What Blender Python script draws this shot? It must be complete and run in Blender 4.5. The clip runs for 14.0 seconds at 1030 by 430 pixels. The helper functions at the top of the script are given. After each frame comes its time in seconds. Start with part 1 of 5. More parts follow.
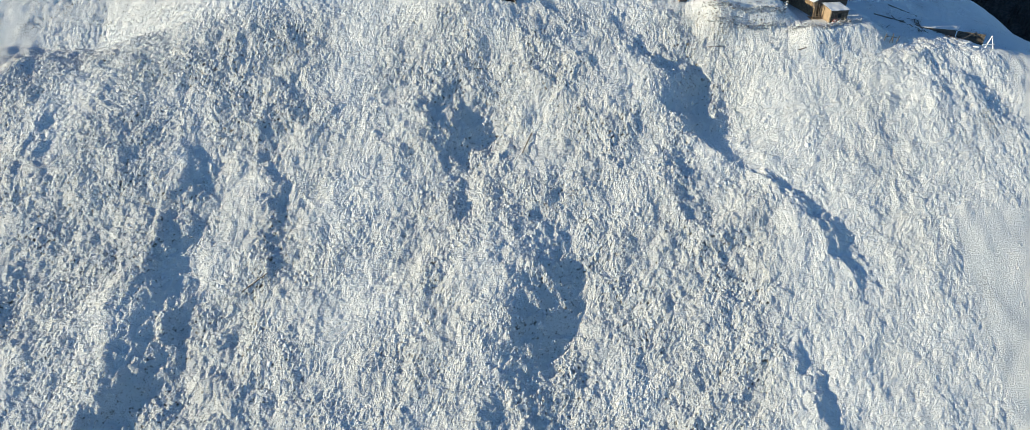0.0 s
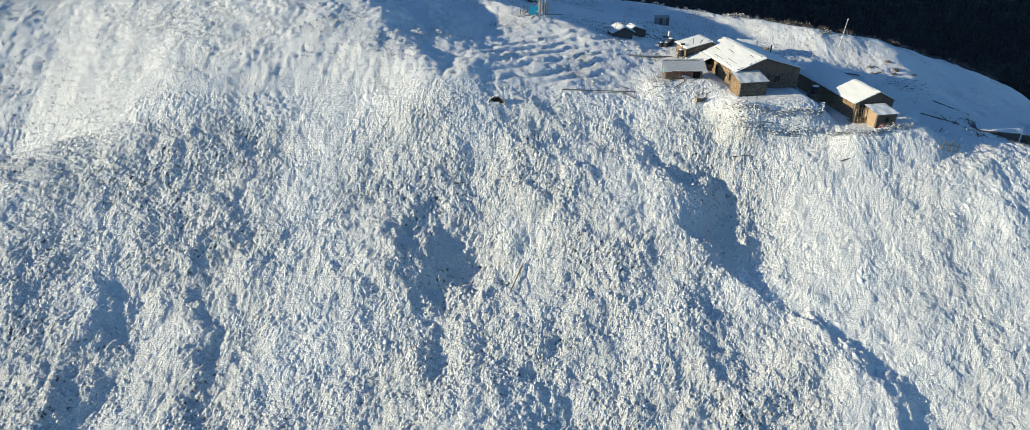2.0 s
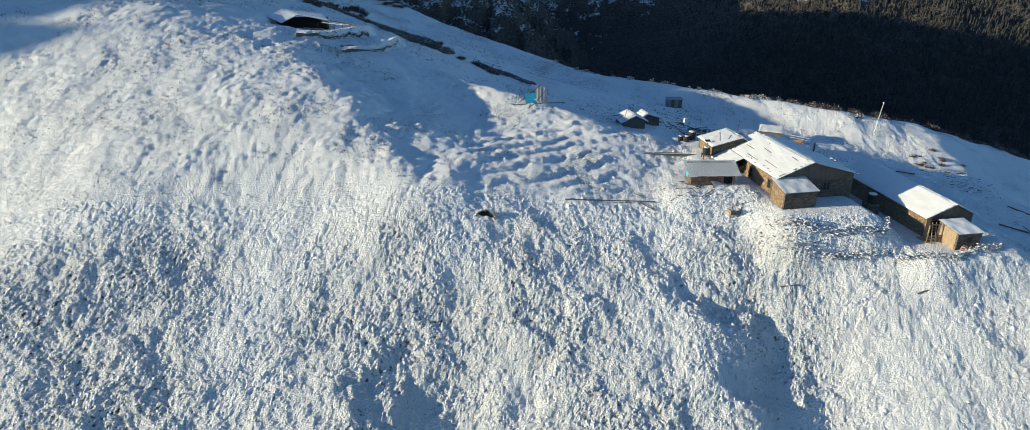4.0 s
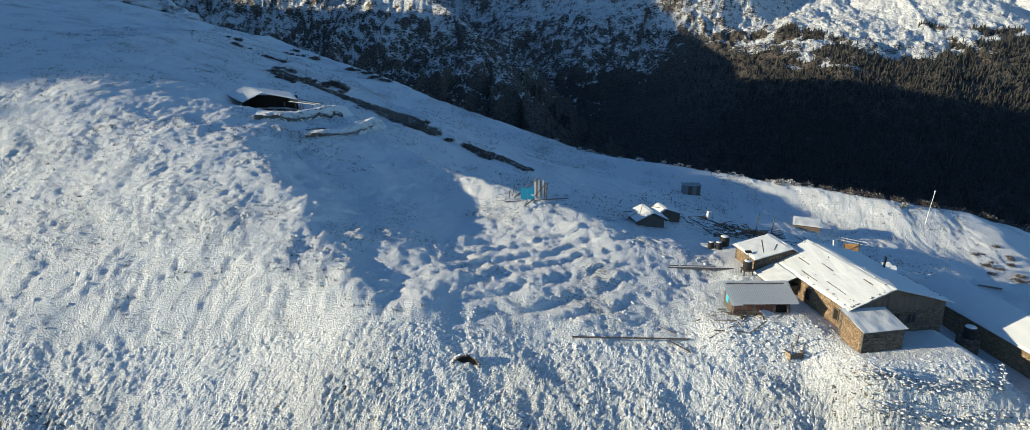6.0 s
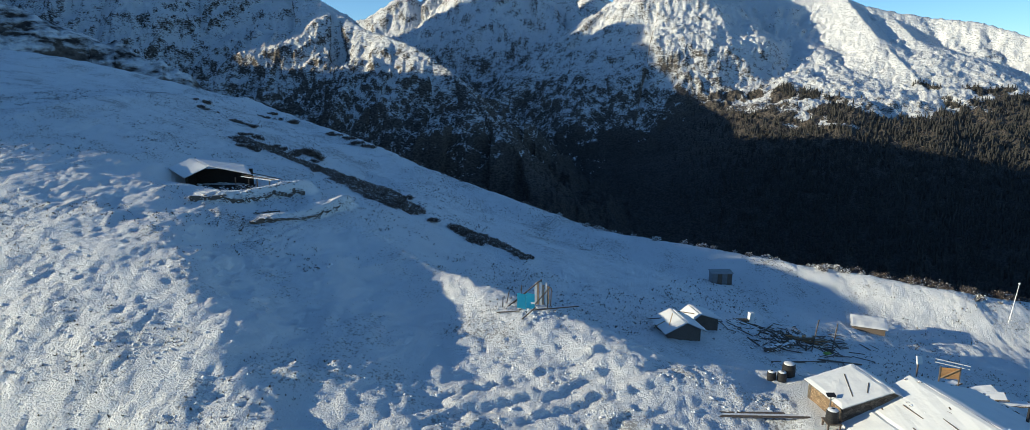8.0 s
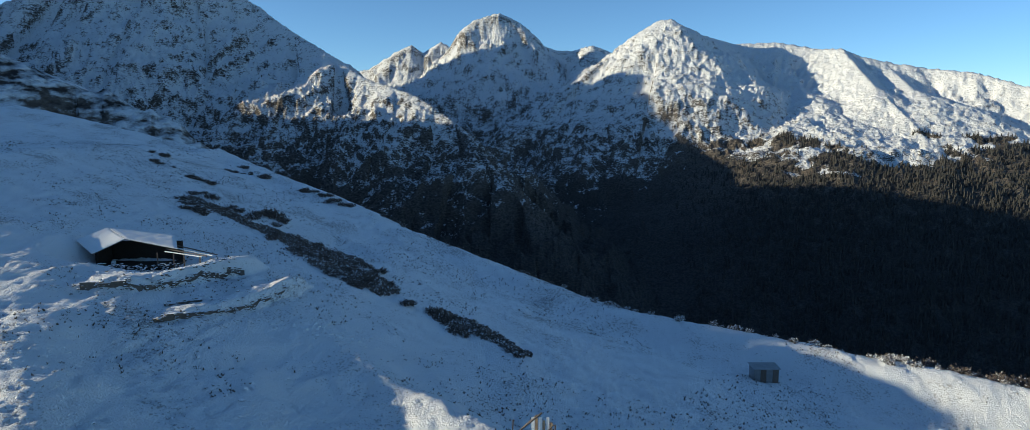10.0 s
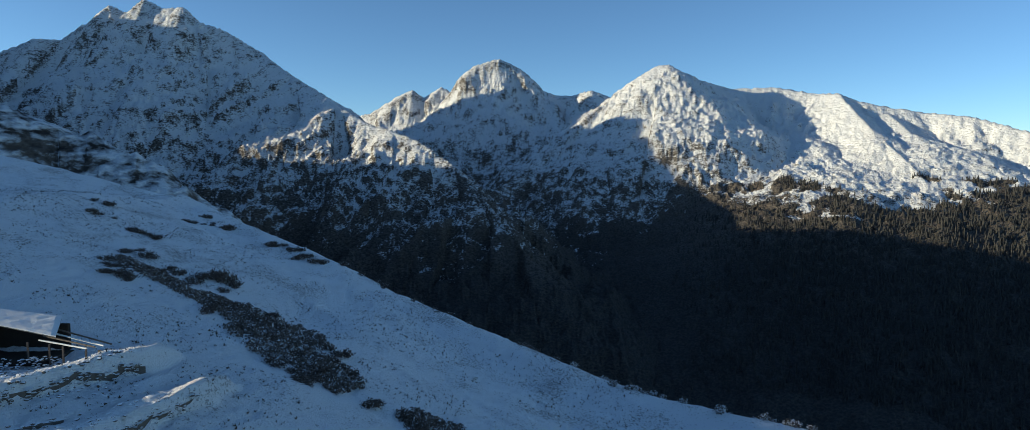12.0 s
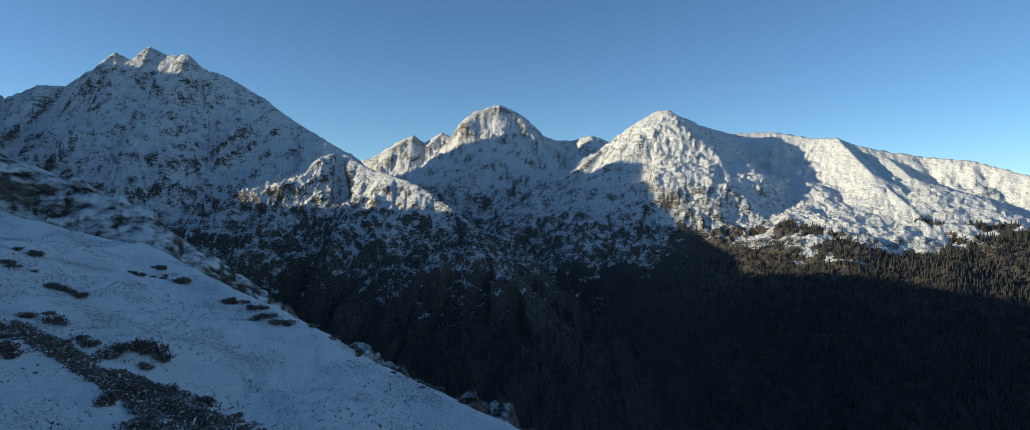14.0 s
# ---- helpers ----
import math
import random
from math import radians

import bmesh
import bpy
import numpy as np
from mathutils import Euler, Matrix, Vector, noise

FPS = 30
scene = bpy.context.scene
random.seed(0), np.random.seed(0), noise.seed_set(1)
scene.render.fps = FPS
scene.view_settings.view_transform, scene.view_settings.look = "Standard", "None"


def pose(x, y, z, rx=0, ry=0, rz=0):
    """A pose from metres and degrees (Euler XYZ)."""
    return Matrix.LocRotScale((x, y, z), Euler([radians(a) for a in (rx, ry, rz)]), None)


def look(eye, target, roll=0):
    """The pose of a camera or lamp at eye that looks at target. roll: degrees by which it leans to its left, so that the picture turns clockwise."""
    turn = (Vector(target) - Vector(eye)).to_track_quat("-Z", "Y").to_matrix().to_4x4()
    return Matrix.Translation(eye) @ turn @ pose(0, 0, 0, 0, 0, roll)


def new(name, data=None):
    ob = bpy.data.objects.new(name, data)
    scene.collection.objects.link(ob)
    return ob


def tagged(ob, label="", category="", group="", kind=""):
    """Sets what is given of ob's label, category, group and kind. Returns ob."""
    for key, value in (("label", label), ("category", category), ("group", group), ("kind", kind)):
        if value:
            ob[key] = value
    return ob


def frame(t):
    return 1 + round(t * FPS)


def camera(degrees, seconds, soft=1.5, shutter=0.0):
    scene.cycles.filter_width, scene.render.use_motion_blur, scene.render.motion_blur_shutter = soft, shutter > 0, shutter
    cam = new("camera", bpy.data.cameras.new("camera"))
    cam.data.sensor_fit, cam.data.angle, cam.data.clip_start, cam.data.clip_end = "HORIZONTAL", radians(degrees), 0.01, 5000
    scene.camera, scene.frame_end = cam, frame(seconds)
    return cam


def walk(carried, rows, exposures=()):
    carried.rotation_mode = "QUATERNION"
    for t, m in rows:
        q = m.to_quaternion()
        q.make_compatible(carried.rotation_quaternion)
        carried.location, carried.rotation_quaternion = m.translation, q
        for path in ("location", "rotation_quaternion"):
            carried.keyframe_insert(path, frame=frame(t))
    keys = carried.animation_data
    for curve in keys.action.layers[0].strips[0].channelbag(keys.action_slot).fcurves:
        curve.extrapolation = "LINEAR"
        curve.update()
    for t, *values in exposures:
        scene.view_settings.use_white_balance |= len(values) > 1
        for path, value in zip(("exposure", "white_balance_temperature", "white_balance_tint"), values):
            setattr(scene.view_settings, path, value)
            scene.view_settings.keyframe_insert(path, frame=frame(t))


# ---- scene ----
cam = camera(76.6, 14.0, soft=0.7)
METRES, EYE, TILT, LEAN, TURN = 120.0, 60.0, -33.0, 0.0, 0.0
ROWS = [
    (0.0, 0.0, 0.0, 0.0, 0.0, 0.0, -0.0),
    (0.5, 0.0038, 0.0312, 0.0204, -0.01, 1.18, 0.02),
    (1.0, 0.0073, 0.0666, 0.0442, -0.06, 2.42, -0.02),
    (1.5, 0.0095, 0.0981, 0.0651, -0.07, 3.56, -0.01),
    (2.0, 0.0108, 0.1321, 0.0876, -0.09, 4.85, -0.02),
    (2.5, 0.0119, 0.1641, 0.1086, -0.12, 6.12, -0.03),
    (3.0, 0.0133, 0.1964, 0.1299, -0.12, 7.43, -0.01),
    (5.5, 0.0223, 0.3442, 0.2227, -0.08, 14.19, 0.02),
    (6.0, 0.0235, 0.3754, 0.2429, -0.09, 15.62, 0.05),
    (6.5, 0.0246, 0.4036, 0.2606, -0.08, 16.87, 0.04),
    (7.0, 0.0256, 0.4353, 0.2807, -0.06, 18.19, 0.06),
    (7.5, 0.0263, 0.4635, 0.299, -0.08, 19.33, 0.07),
    (8.0, 0.0276, 0.4955, 0.3199, -0.07, 20.58, 0.1),
    (8.5, 0.0293, 0.5233, 0.3387, -0.02, 21.68, 0.07),
    (11.0, 0.0359, 0.6697, 0.4342, 0.03, 26.65, 0.02),
    (11.5, 0.0356, 0.6976, 0.4522, 0.01, 27.57, 0.03),
    (12.0, 0.0345, 0.7268, 0.4709, 0.01, 28.52, 0.04),
    (12.5, 0.0337, 0.755, 0.4884, 0.02, 29.42, 0.05),
    (13.0, 0.033, 0.7834, 0.5059, 0.05, 30.4, 0.04),
    (13.5, 0.0323, 0.8097, 0.5224, 0.05, 31.34, 0.06),
    (14.0, 0.0317, 0.8397, 0.5411, 0.05, 32.41, 0.07),
]
walk(cam, [(t, pose(0, 0, EYE, TILT, LEAN, TURN) @ pose(METRES * x, METRES * y, METRES * z, 90 + pitch, roll, yaw)) for t, x, y, z, yaw, pitch, roll in ROWS],
     exposures=[(0.0, 0.55, 6000, 0), (3.0, 0.57, 6000, 0), (5.5, 0.53, 6050, 0), (8.5, 0.47, 5800, 0), (11.0, 0.42, 6000, 0), (14.0, 0.38, 6200, 0)])

# ---- world and sun ----
SUN_AZ, SUN_EL = radians(262), radians(12.4)
TO_SUN = Vector((math.sin(SUN_AZ) * math.cos(SUN_EL), math.cos(SUN_AZ) * math.cos(SUN_EL), math.sin(SUN_EL)))
world = bpy.data.worlds.new("sky")
scene.world = world
world.use_nodes = True
sky = world.node_tree.nodes.new("ShaderNodeTexSky")
sky.sky_type, sky.sun_disc = "NISHITA", False
sky.sun_elevation, sky.sun_rotation, sky.altitude = SUN_EL, SUN_AZ, 3500
sky.air_density, sky.dust_density, sky.ozone_density = 1.0, 1.2, 3.0
world.node_tree.links.new(sky.outputs[0], world.node_tree.nodes["Background"].inputs[0])
world.node_tree.nodes["Background"].inputs[1].default_value = 0.117
lamp = bpy.data.lights.new("sun", "SUN")
lamp.energy, lamp.angle, lamp.color = 4.7, radians(0.6), (1.0, 0.82, 0.57)
sun = new("sun", lamp)
sun.matrix_world = look(TO_SUN * 200, (0, 0, 0))


# ---- materials ----
class Nodes:
    """A small helper to write node materials in few lines."""

    def __init__(self, name):
        self.mat = bpy.data.materials.new(name)
        self.mat.use_nodes = True
        self.tree = self.mat.node_tree
        self.bsdf = self.tree.nodes["Principled BSDF"]
        self.pos = self.tree.nodes.new("ShaderNodeNewGeometry")
        self.coord = self.tree.nodes.new("ShaderNodeTexCoord")

    def put(self, socket, value):
        if hasattr(value, "links"):
            self.tree.links.new(value, socket)
        elif isinstance(value, tuple) and len(value) == 3 and socket.type == "RGBA":
            socket.default_value = (*value, 1)
        else:
            socket.default_value = value

    def noise(self, scale, detail=4, rough=0.55, where=None, distort=0.0):
        n = self.tree.nodes.new("ShaderNodeTexNoise")
        self.put(n.inputs["Vector"], where or self.pos.outputs["Position"])
        n.inputs["Scale"].default_value, n.inputs["Detail"].default_value = scale, detail
        n.inputs["Roughness"].default_value, n.inputs["Distortion"].default_value = rough, distort
        return n.outputs["Fac"]

    def cells(self, scale, where=None, feature="F1", out="Distance"):
        n = self.tree.nodes.new("ShaderNodeTexVoronoi")
        n.feature = feature
        self.put(n.inputs["Vector"], where or self.pos.outputs["Position"])
        n.inputs["Scale"].default_value = scale
        return n.outputs[out]

    def ramp(self, value, lo, hi, a=0.0, b=1.0):
        n = self.tree.nodes.new("ShaderNodeMapRange")
        for i, v in enumerate((value, lo, hi, a, b)):
            self.put(n.inputs[i], v)
        return n.outputs[0]

    def math(self, op, a, b=0.0):
        n = self.tree.nodes.new("ShaderNodeMath")
        n.operation = op
        self.put(n.inputs[0], a), self.put(n.inputs[1], b)
        return n.outputs[0]

    def mix(self, fac, a, b):
        n = self.tree.nodes.new("ShaderNodeMix")
        n.data_type = "RGBA"
        self.put(n.inputs[0], fac), self.put(n.inputs[6], a), self.put(n.inputs[7], b)
        return n.outputs[2]

    def scaled(self, vector, s):
        n = self.tree.nodes.new("ShaderNodeVectorMath")
        n.operation = "MULTIPLY"
        self.put(n.inputs[0], vector)
        n.inputs[1].default_value = s
        return n.outputs[0]

    def split(self, vector):
        n = self.tree.nodes.new("ShaderNodeSeparateXYZ")
        self.put(n.inputs[0], vector)
        return n.outputs

    def random(self):
        return self.tree.nodes.new("ShaderNodeObjectInfo").outputs["Random"]

    def island(self):
        return self.pos.outputs["Random Per Island"]

    def attribute(self, name):
        n = self.tree.nodes.new("ShaderNodeAttribute")
        n.attribute_name = name
        return n.outputs["Fac"]

    def bump(self, height, distance, strength=1.0):
        n = self.tree.nodes.new("ShaderNodeBump")
        self.put(n.inputs["Height"], height)
        self.put(n.inputs["Distance"], distance)
        n.inputs["Strength"].default_value = strength
        self.put(self.bsdf.inputs["Normal"], n.outputs[0])

    def done(self, colour, rough=0.8, metal=0.0, spec=0.3):
        self.put(self.bsdf.inputs["Base Color"], colour)
        self.put(self.bsdf.inputs["Roughness"], rough)
        self.put(self.bsdf.inputs["Metallic"], metal)
        self.put(self.bsdf.inputs["Specular IOR Level"], spec)
        return self.mat


SNOW = (0.86, 0.87, 0.88)


def make_ground():
    n = Nodes("snow_over_scrub")
    steep = n.split(n.pos.outputs["Normal"])[2]
    crumb, mid, wide = n.noise(7.5, 5, 0.8), n.noise(2.2, 4), n.noise(0.12, 3)
    grass = n.mix(n.noise(3.0, 3), (0.06, 0.046, 0.034), (0.18, 0.14, 0.095))
    scrub = n.attribute("scrub")
    # dry twigs show where the clumps part and on their steep sides
    bare = n.math("ADD", n.math("MULTIPLY", crumb, 0.9), n.math("MULTIPLY", mid, 0.35))
    bare = n.math("ADD", bare, n.ramp(steep, 0.90, 0.35, 0.0, 0.16))
    bare = n.math("ADD", bare, n.math("MULTIPLY", n.attribute("crease"), 0.26))
    bare = n.math("ADD", bare, n.math("MULTIPLY", scrub, 0.10))
    bare = n.ramp(bare, 0.875, 0.945)
    # dry grass and low twigs showing in patches on the open hillside
    open_slope = n.math("ADD", n.math("MULTIPLY", n.noise(4.2, 5, 0.72), 0.9), n.math("MULTIPLY", n.noise(0.16, 3, 0.6), 0.55))
    open_slope = n.math("ADD", open_slope, n.ramp(n.split(n.pos.outputs["Position"])[1], 140.0, 185.0, 0.0, 0.035))
    open_slope = n.math("MULTIPLY", n.ramp(open_slope, 0.815, 0.88), n.ramp(scrub, 0.5, 0.3))
    bare = n.math("MAXIMUM", bare, n.math("MULTIPLY", open_slope, 0.65))
    dust = n.mix(wide, (0.87, 0.87, 0.865), (0.81, 0.82, 0.835))
    colour = n.mix(n.math("MULTIPLY", bare, 0.92), dust, grass)
    lumps = n.math("ADD", n.math("MULTIPLY", crumb, 1.3), n.math("MULTIPLY", n.cells(6.5), -0.7))
    n.bump(n.math("ADD", lumps, n.math("MULTIPLY", n.noise(3.0, 4, 0.6), 0.6)), n.ramp(scrub, 0.45, 0.9, 0.12, 0.22), 1.0)
    return n.done(colour, 0.75, 0, 0.25)


def make_roof_snow():
    n = Nodes("roof_snow")
    n.bump(n.math("ADD", n.noise(2.0, 4), n.math("MULTIPLY", n.noise(14, 3), 0.2)), 0.05, 0.6)
    return n.done(n.mix(n.noise(1.1, 4), (0.78, 0.78, 0.775), (0.68, 0.69, 0.69)), 0.7, 0, 0.25)


def make_mountain():
    n = Nodes("snowy_mountain")
    xyz = n.split(n.pos.outputs["Position"])
    steep = n.split(n.pos.outputs["Normal"])[2]
    ledge = n.scaled(n.pos.outputs["Position"], (1.0, 1.0, 1.8))
    big, mid, fine, speck = n.noise(0.004, 4, 0.6), n.noise(0.012, 4, 0.6), n.noise(0.045, 3, 0.6, ledge), n.noise(0.15, 4, 0.55, ledge)
    rock = n.mix(n.ramp(speck, 0.35, 0.65), (0.04, 0.036, 0.034), (0.19, 0.165, 0.14))
    rock = n.mix(n.ramp(mid, 0.45, 0.7, 0.0, 0.6), rock, (0.16, 0.125, 0.095))
    cover = n.math("ADD", n.math("MULTIPLY", mid, 0.30), n.math("MULTIPLY", fine, 0.40))
    cover = n.math("ADD", cover, n.math("MULTIPLY", speck, 0.52))
    cover = n.math("ADD", cover, n.ramp(steep, 0.35, 0.85, -0.12, 0.09))
    height = n.math("ADD", xyz[2], n.math("MULTIPLY", n.math("SUBTRACT", big, 0.5), 260.0))
    cover = n.math("ADD", cover, n.ramp(height, -330.0, 190.0, -0.25, 0.06))
    # the rounded eastern dome lies open and keeps more of its snow
    cover = n.math("ADD", cover, n.ramp(xyz[0], 700.0, 1300.0, 0.0, 0.08))
    cover = n.math("ADD", cover, n.math("MULTIPLY", n.attribute("hollow"), 0.06))
    # the wooded mask also darkens open ground where cast shade lies
    cover = n.math("SUBTRACT", cover, n.math("MULTIPLY", n.attribute("wooded"), 0.30))
    cover = n.ramp(cover, 0.53, 0.67, 0.0, 0.82)
    wood = n.mix(n.ramp(speck, 0.4, 0.65), (0.042, 0.043, 0.043), (0.085, 0.076, 0.067))
    low = n.ramp(height, -60.0, -260.0)
    colour = n.mix(cover, n.mix(low, rock, wood), (0.84, 0.845, 0.85))
    n.bump(n.math("ADD", n.math("MULTIPLY", speck, 0.8), n.math("MULTIPLY", fine, 1.4)), 6.0, 1.0)
    return n.done(colour, 0.9, 0, 0.1)


def make_stone(name="stone", a=(0.13, 0.11, 0.09), b=(0.34, 0.28, 0.22), scale=4.0):
    n = Nodes(name)
    flat = n.scaled(n.coord.outputs["Object"], (1.0, 1.0, 2.2))
    tone = n.cells(scale, flat, out="Color")
    edge = n.cells(scale, flat, feature="DISTANCE_TO_EDGE")
    joint = n.ramp(edge, 0.0, 0.06)
    colour = n.mix(n.split(tone)[0], a, b)
    colour = n.mix(n.math("MULTIPLY", n.noise(9, 4), 0.4), colour, (0.10, 0.085, 0.07))
    colour = n.mix(n.math("SUBTRACT", 1.0, joint), colour, (0.06, 0.05, 0.04))
    n.bump(n.math("ADD", joint, n.noise(12, 4)), 0.05)
    return n.done(colour, 0.9, 0, 0.2)


def make_wood(name="old_wood", a=(0.07, 0.055, 0.045), b=(0.19, 0.15, 0.12)):
    n = Nodes(name)
    grain = n.noise(6.0, 5, 0.6, n.scaled(n.coord.outputs["Object"], (4.0, 4.0, 0.4)))
    colour = n.mix(grain, a, b)
    colour = n.mix(n.math("MULTIPLY", n.random(), 0.35), colour, (0.20, 0.18, 0.16))
    colour = n.mix(n.ramp(n.noise(1.5, 3), 0.5, 0.8, 0, 0.5), colour, (0.05, 0.045, 0.04))
    n.bump(grain, 0.01)
    return n.done(colour, 0.85, 0, 0.2)


def make_plain(name, a, b, scale=3.0, rough=0.7, metal=0.0, depth=0.01):
    n = Nodes(name)
    g = n.noise(scale, 5, 0.6, n.coord.outputs["Object"])
    n.bump(n.noise(scale * 6, 3, 0.6, n.coord.outputs["Object"]), depth, 0.6)
    return n.done(n.mix(g, a, b), rough, metal, 0.3)


M_GROUND, M_ROOFSNOW, M_MOUNTAIN = make_ground(), make_roof_snow(), make_mountain()
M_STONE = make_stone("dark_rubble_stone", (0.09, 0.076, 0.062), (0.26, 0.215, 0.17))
# tan copy of the rubble stone: sunlight on the west walls put into colour
M_STONE_SUNLIT = make_stone("sunlit_rubble_stone", (0.25, 0.165, 0.095), (0.48, 0.34, 0.21), 4.5)
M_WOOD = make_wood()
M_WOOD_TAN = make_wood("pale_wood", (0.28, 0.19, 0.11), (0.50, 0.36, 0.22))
M_TIN = make_plain("grey_tin", (0.16, 0.17, 0.18), (0.34, 0.35, 0.36), 1.5, 0.45, 0.7)
# near-black panels put the shade inside doors, windows and shelter into colour
M_DARK = make_plain("painted_opening_shade", (0.012, 0.011, 0.010), (0.025, 0.022, 0.02), 2.0, 0.9)


# ---- noise for the ground ----
def hashed(i, j, seed):
    v = np.sin(i * 127.1 + j * 311.7 + seed * 74.7) * 43758.5453
    return v - np.floor(v)


def value_noise(x, y, seed):
    """Gradient noise on a unit lattice, about -0.7 to 0.7."""
    i, j = np.floor(x), np.floor(y)
    u, v = x - i, y - j
    su, sv = u * u * u * (u * (u * 6 - 15) + 10), v * v * v * (v * (v * 6 - 15) + 10)

    def corner(a, b):
        angle = hashed(i + a, j + b, seed) * 6.28318
        return np.cos(angle) * (u - a) + np.sin(angle) * (v - b)

    low = corner(0, 0) * (1 - su) + corner(1, 0) * su
    high = corner(0, 1) * (1 - su) + corner(1, 1) * su
    return low * (1 - sv) + high * sv


def fbm(x, y, size, octaves, seed, gain=0.5):
    out, amp = 0.0, 1.0
    for o in range(octaves):
        out = out + amp * value_noise(x / size, y / size, seed + o)
        size, amp = size / 2.03, amp * gain
    return out


def ridged(x, y, size, octaves, seed, gain=0.5):
    out, amp = 0.0, 1.0
    for o in range(octaves):
        out = out + amp * (1 - 2.2 * np.abs(value_noise(x / size, y / size, seed + o)))
        size, amp = size / 2.03, amp * gain
    return out


def mounds(x, y, size, seed):
    """Rounded humps with narrow creases, 0 to 1."""
    x, y = x / size, y / size
    i, j = np.floor(x), np.floor(y)
    near = np.full(np.shape(x), 9.0)
    for a in (-1, 0, 1):
        for b in (-1, 0, 1):
            px, py = i + a + hashed(i + a, j + b, seed), j + b + hashed(i + a, j + b, seed + 5)
            near = np.minimum(near, (px - x) ** 2 + (py - y) ** 2)
    return np.clip(1 - near * 1.3, 0, 1)


def smooth(v, a, b):
    v = np.clip((v - a) / (b - a), 0, 1)
    return v * v * (3 - 2 * v)


def soft(v, w):
    """A ramp that starts softly at 0 over a width w."""
    return w * np.logaddexp(0, v / w)


# ---- shape of the hill ----
FRONT = (46.48, 32.58, 0.49, 1.16, 0.57, 0.05)
BENCH = (38.85, 4.72, -8.33, 2.68, -7.34, -9.98, 5.38, -1.97, 5.35, 1.87)
# knolls and hollows: x, y, radius, height
KNOLLS = [(-7.6, 100.1, 6, 2.2), (-5.3, 128.1, 6, -0.5), (-27.8, 121.4, 14, 0.6), (4.9, 92.6, 5, 0.8), (39.7, 97.5, 6, 0.8),
          (29.1, 84.2, 6, -1.1), (-42.9, 101.0, 6, 1.1), (-57.3, 76.4, 6, 1.1), (-15.8, 144.6, 6, 0.7), (-21.2, 179.0, 6, -1.5),
          (-12.7, 181.9, 6, 0.6), (-56.6, 64.9, 6, -0.9), (-4.9, 60.8, 6, 0.9), (-3.2, 83.3, 6, -0.8),
          (-33, 134, 8, 0.8), (-14, 135, 9, -0.9), (-28, 207, 12, 1.3), (-64, 236, 10, -2.4), (18, 176, 10, -1.2), (-106, 235, 16, 1.8), (-54, 137, 9, 1.6)]
# level pads under the buildings: x, y, half width, half length, turn, z
PADS = [(34.3, 105.6, 5.6, 7.6, 9.5, 34.45), (46.3, 103.8, 4.2, 9.0, 7.0, 31.75), (24.0, 104.8, 3.0, 1.6, 0.0, 35.25),
        (27.2, 114.0, 2.4, 2.6, 9.0, 36.2), (-32.0, 150.0, 4.5, 1.2, 0.0, 45.5)]


def poly(c, deg, x, y):
    x, y, k, out = x / 50, (y - 120) / 50, 0, 0.0
    for i in range(deg + 1):
        for j in range(deg + 1 - i):
            out, k = out + c[k] * x ** i * y ** j, k + 1
    return out


def rim(x):
    """Where the bench breaks off towards the valley."""
    c = np.clip(x, -60, 62)
    return 192 - 0.70 * c + 0.0017 * c * c


def hill(x, y):
    x, y = np.asarray(x, float), np.asarray(y, float)
    f = poly(FRONT, 2, np.clip(x, -75, 75), np.maximum(y, -100))
    b = poly(BENCH, 3, np.clip(x, -64, 75), np.clip(y, 98, 225))
    h = np.minimum(f, b) - np.log1p(np.exp(-np.abs(f - b)))
    for kx, ky, r, a in KNOLLS:
        h = h + a * np.exp(-((x - kx) ** 2 + (y - ky) ** 2) / (2 * r * r))
    # the hillside goes on rising gently to the west and falls away to the east and beyond the rim
    h = h + 0.18 * soft(-(x + 75), 8) * smooth(y, 60, 130)
    edge = x - 68 + 5 * smooth(y, 112, 132)
    back = smooth(y, 118, 148)
    h = h - (0.60 * (1 - back) * (soft(edge, 3) - soft(edge - 14, 3)) + back * (0.27 * soft(x - 62, 4) - 0.15 * soft(x - 86, 5))) * smooth(y, 90, 104) - 0.10 * soft(x - 78, 6)
    h = h + 2.7 * np.exp(-((y - rim(x) + 1) / 9) ** 2) - 0.5 * soft(x - 104, 5)
    h = h - 0.8 * soft(y - rim(x), 4)
    # the shoulder of the bench and the shallow trough behind it
    beyond = y - 119.3 - 0.72 * np.maximum(16 - x, 0)
    there = smooth(x, -16, 0) * (1 - smooth(x, 62, 76))
    h = h + there * (1.25 * np.exp(-((beyond + 1.5) / 7.0) ** 2) - (1.1 + 0.5 * smooth(x, 22, 36) + 1.0 * smooth(x, 38, 56)) * smooth(beyond, -1.0, 3.5) * (1 - smooth(y - rim(x), -13, -3)))
    for px, py, w, l, turn, z in PADS:
        c, s = math.cos(radians(turn)), math.sin(radians(turn))
        u, v = (x - px) * c + (y - py) * s, -(x - px) * s + (y - py) * c
        d = np.hypot(np.maximum(np.abs(u) - w, 0), np.maximum(np.abs(v) - l, 0))
        h = h + (z - h) * (1 - smooth(d, 0, 4.6))
    return h


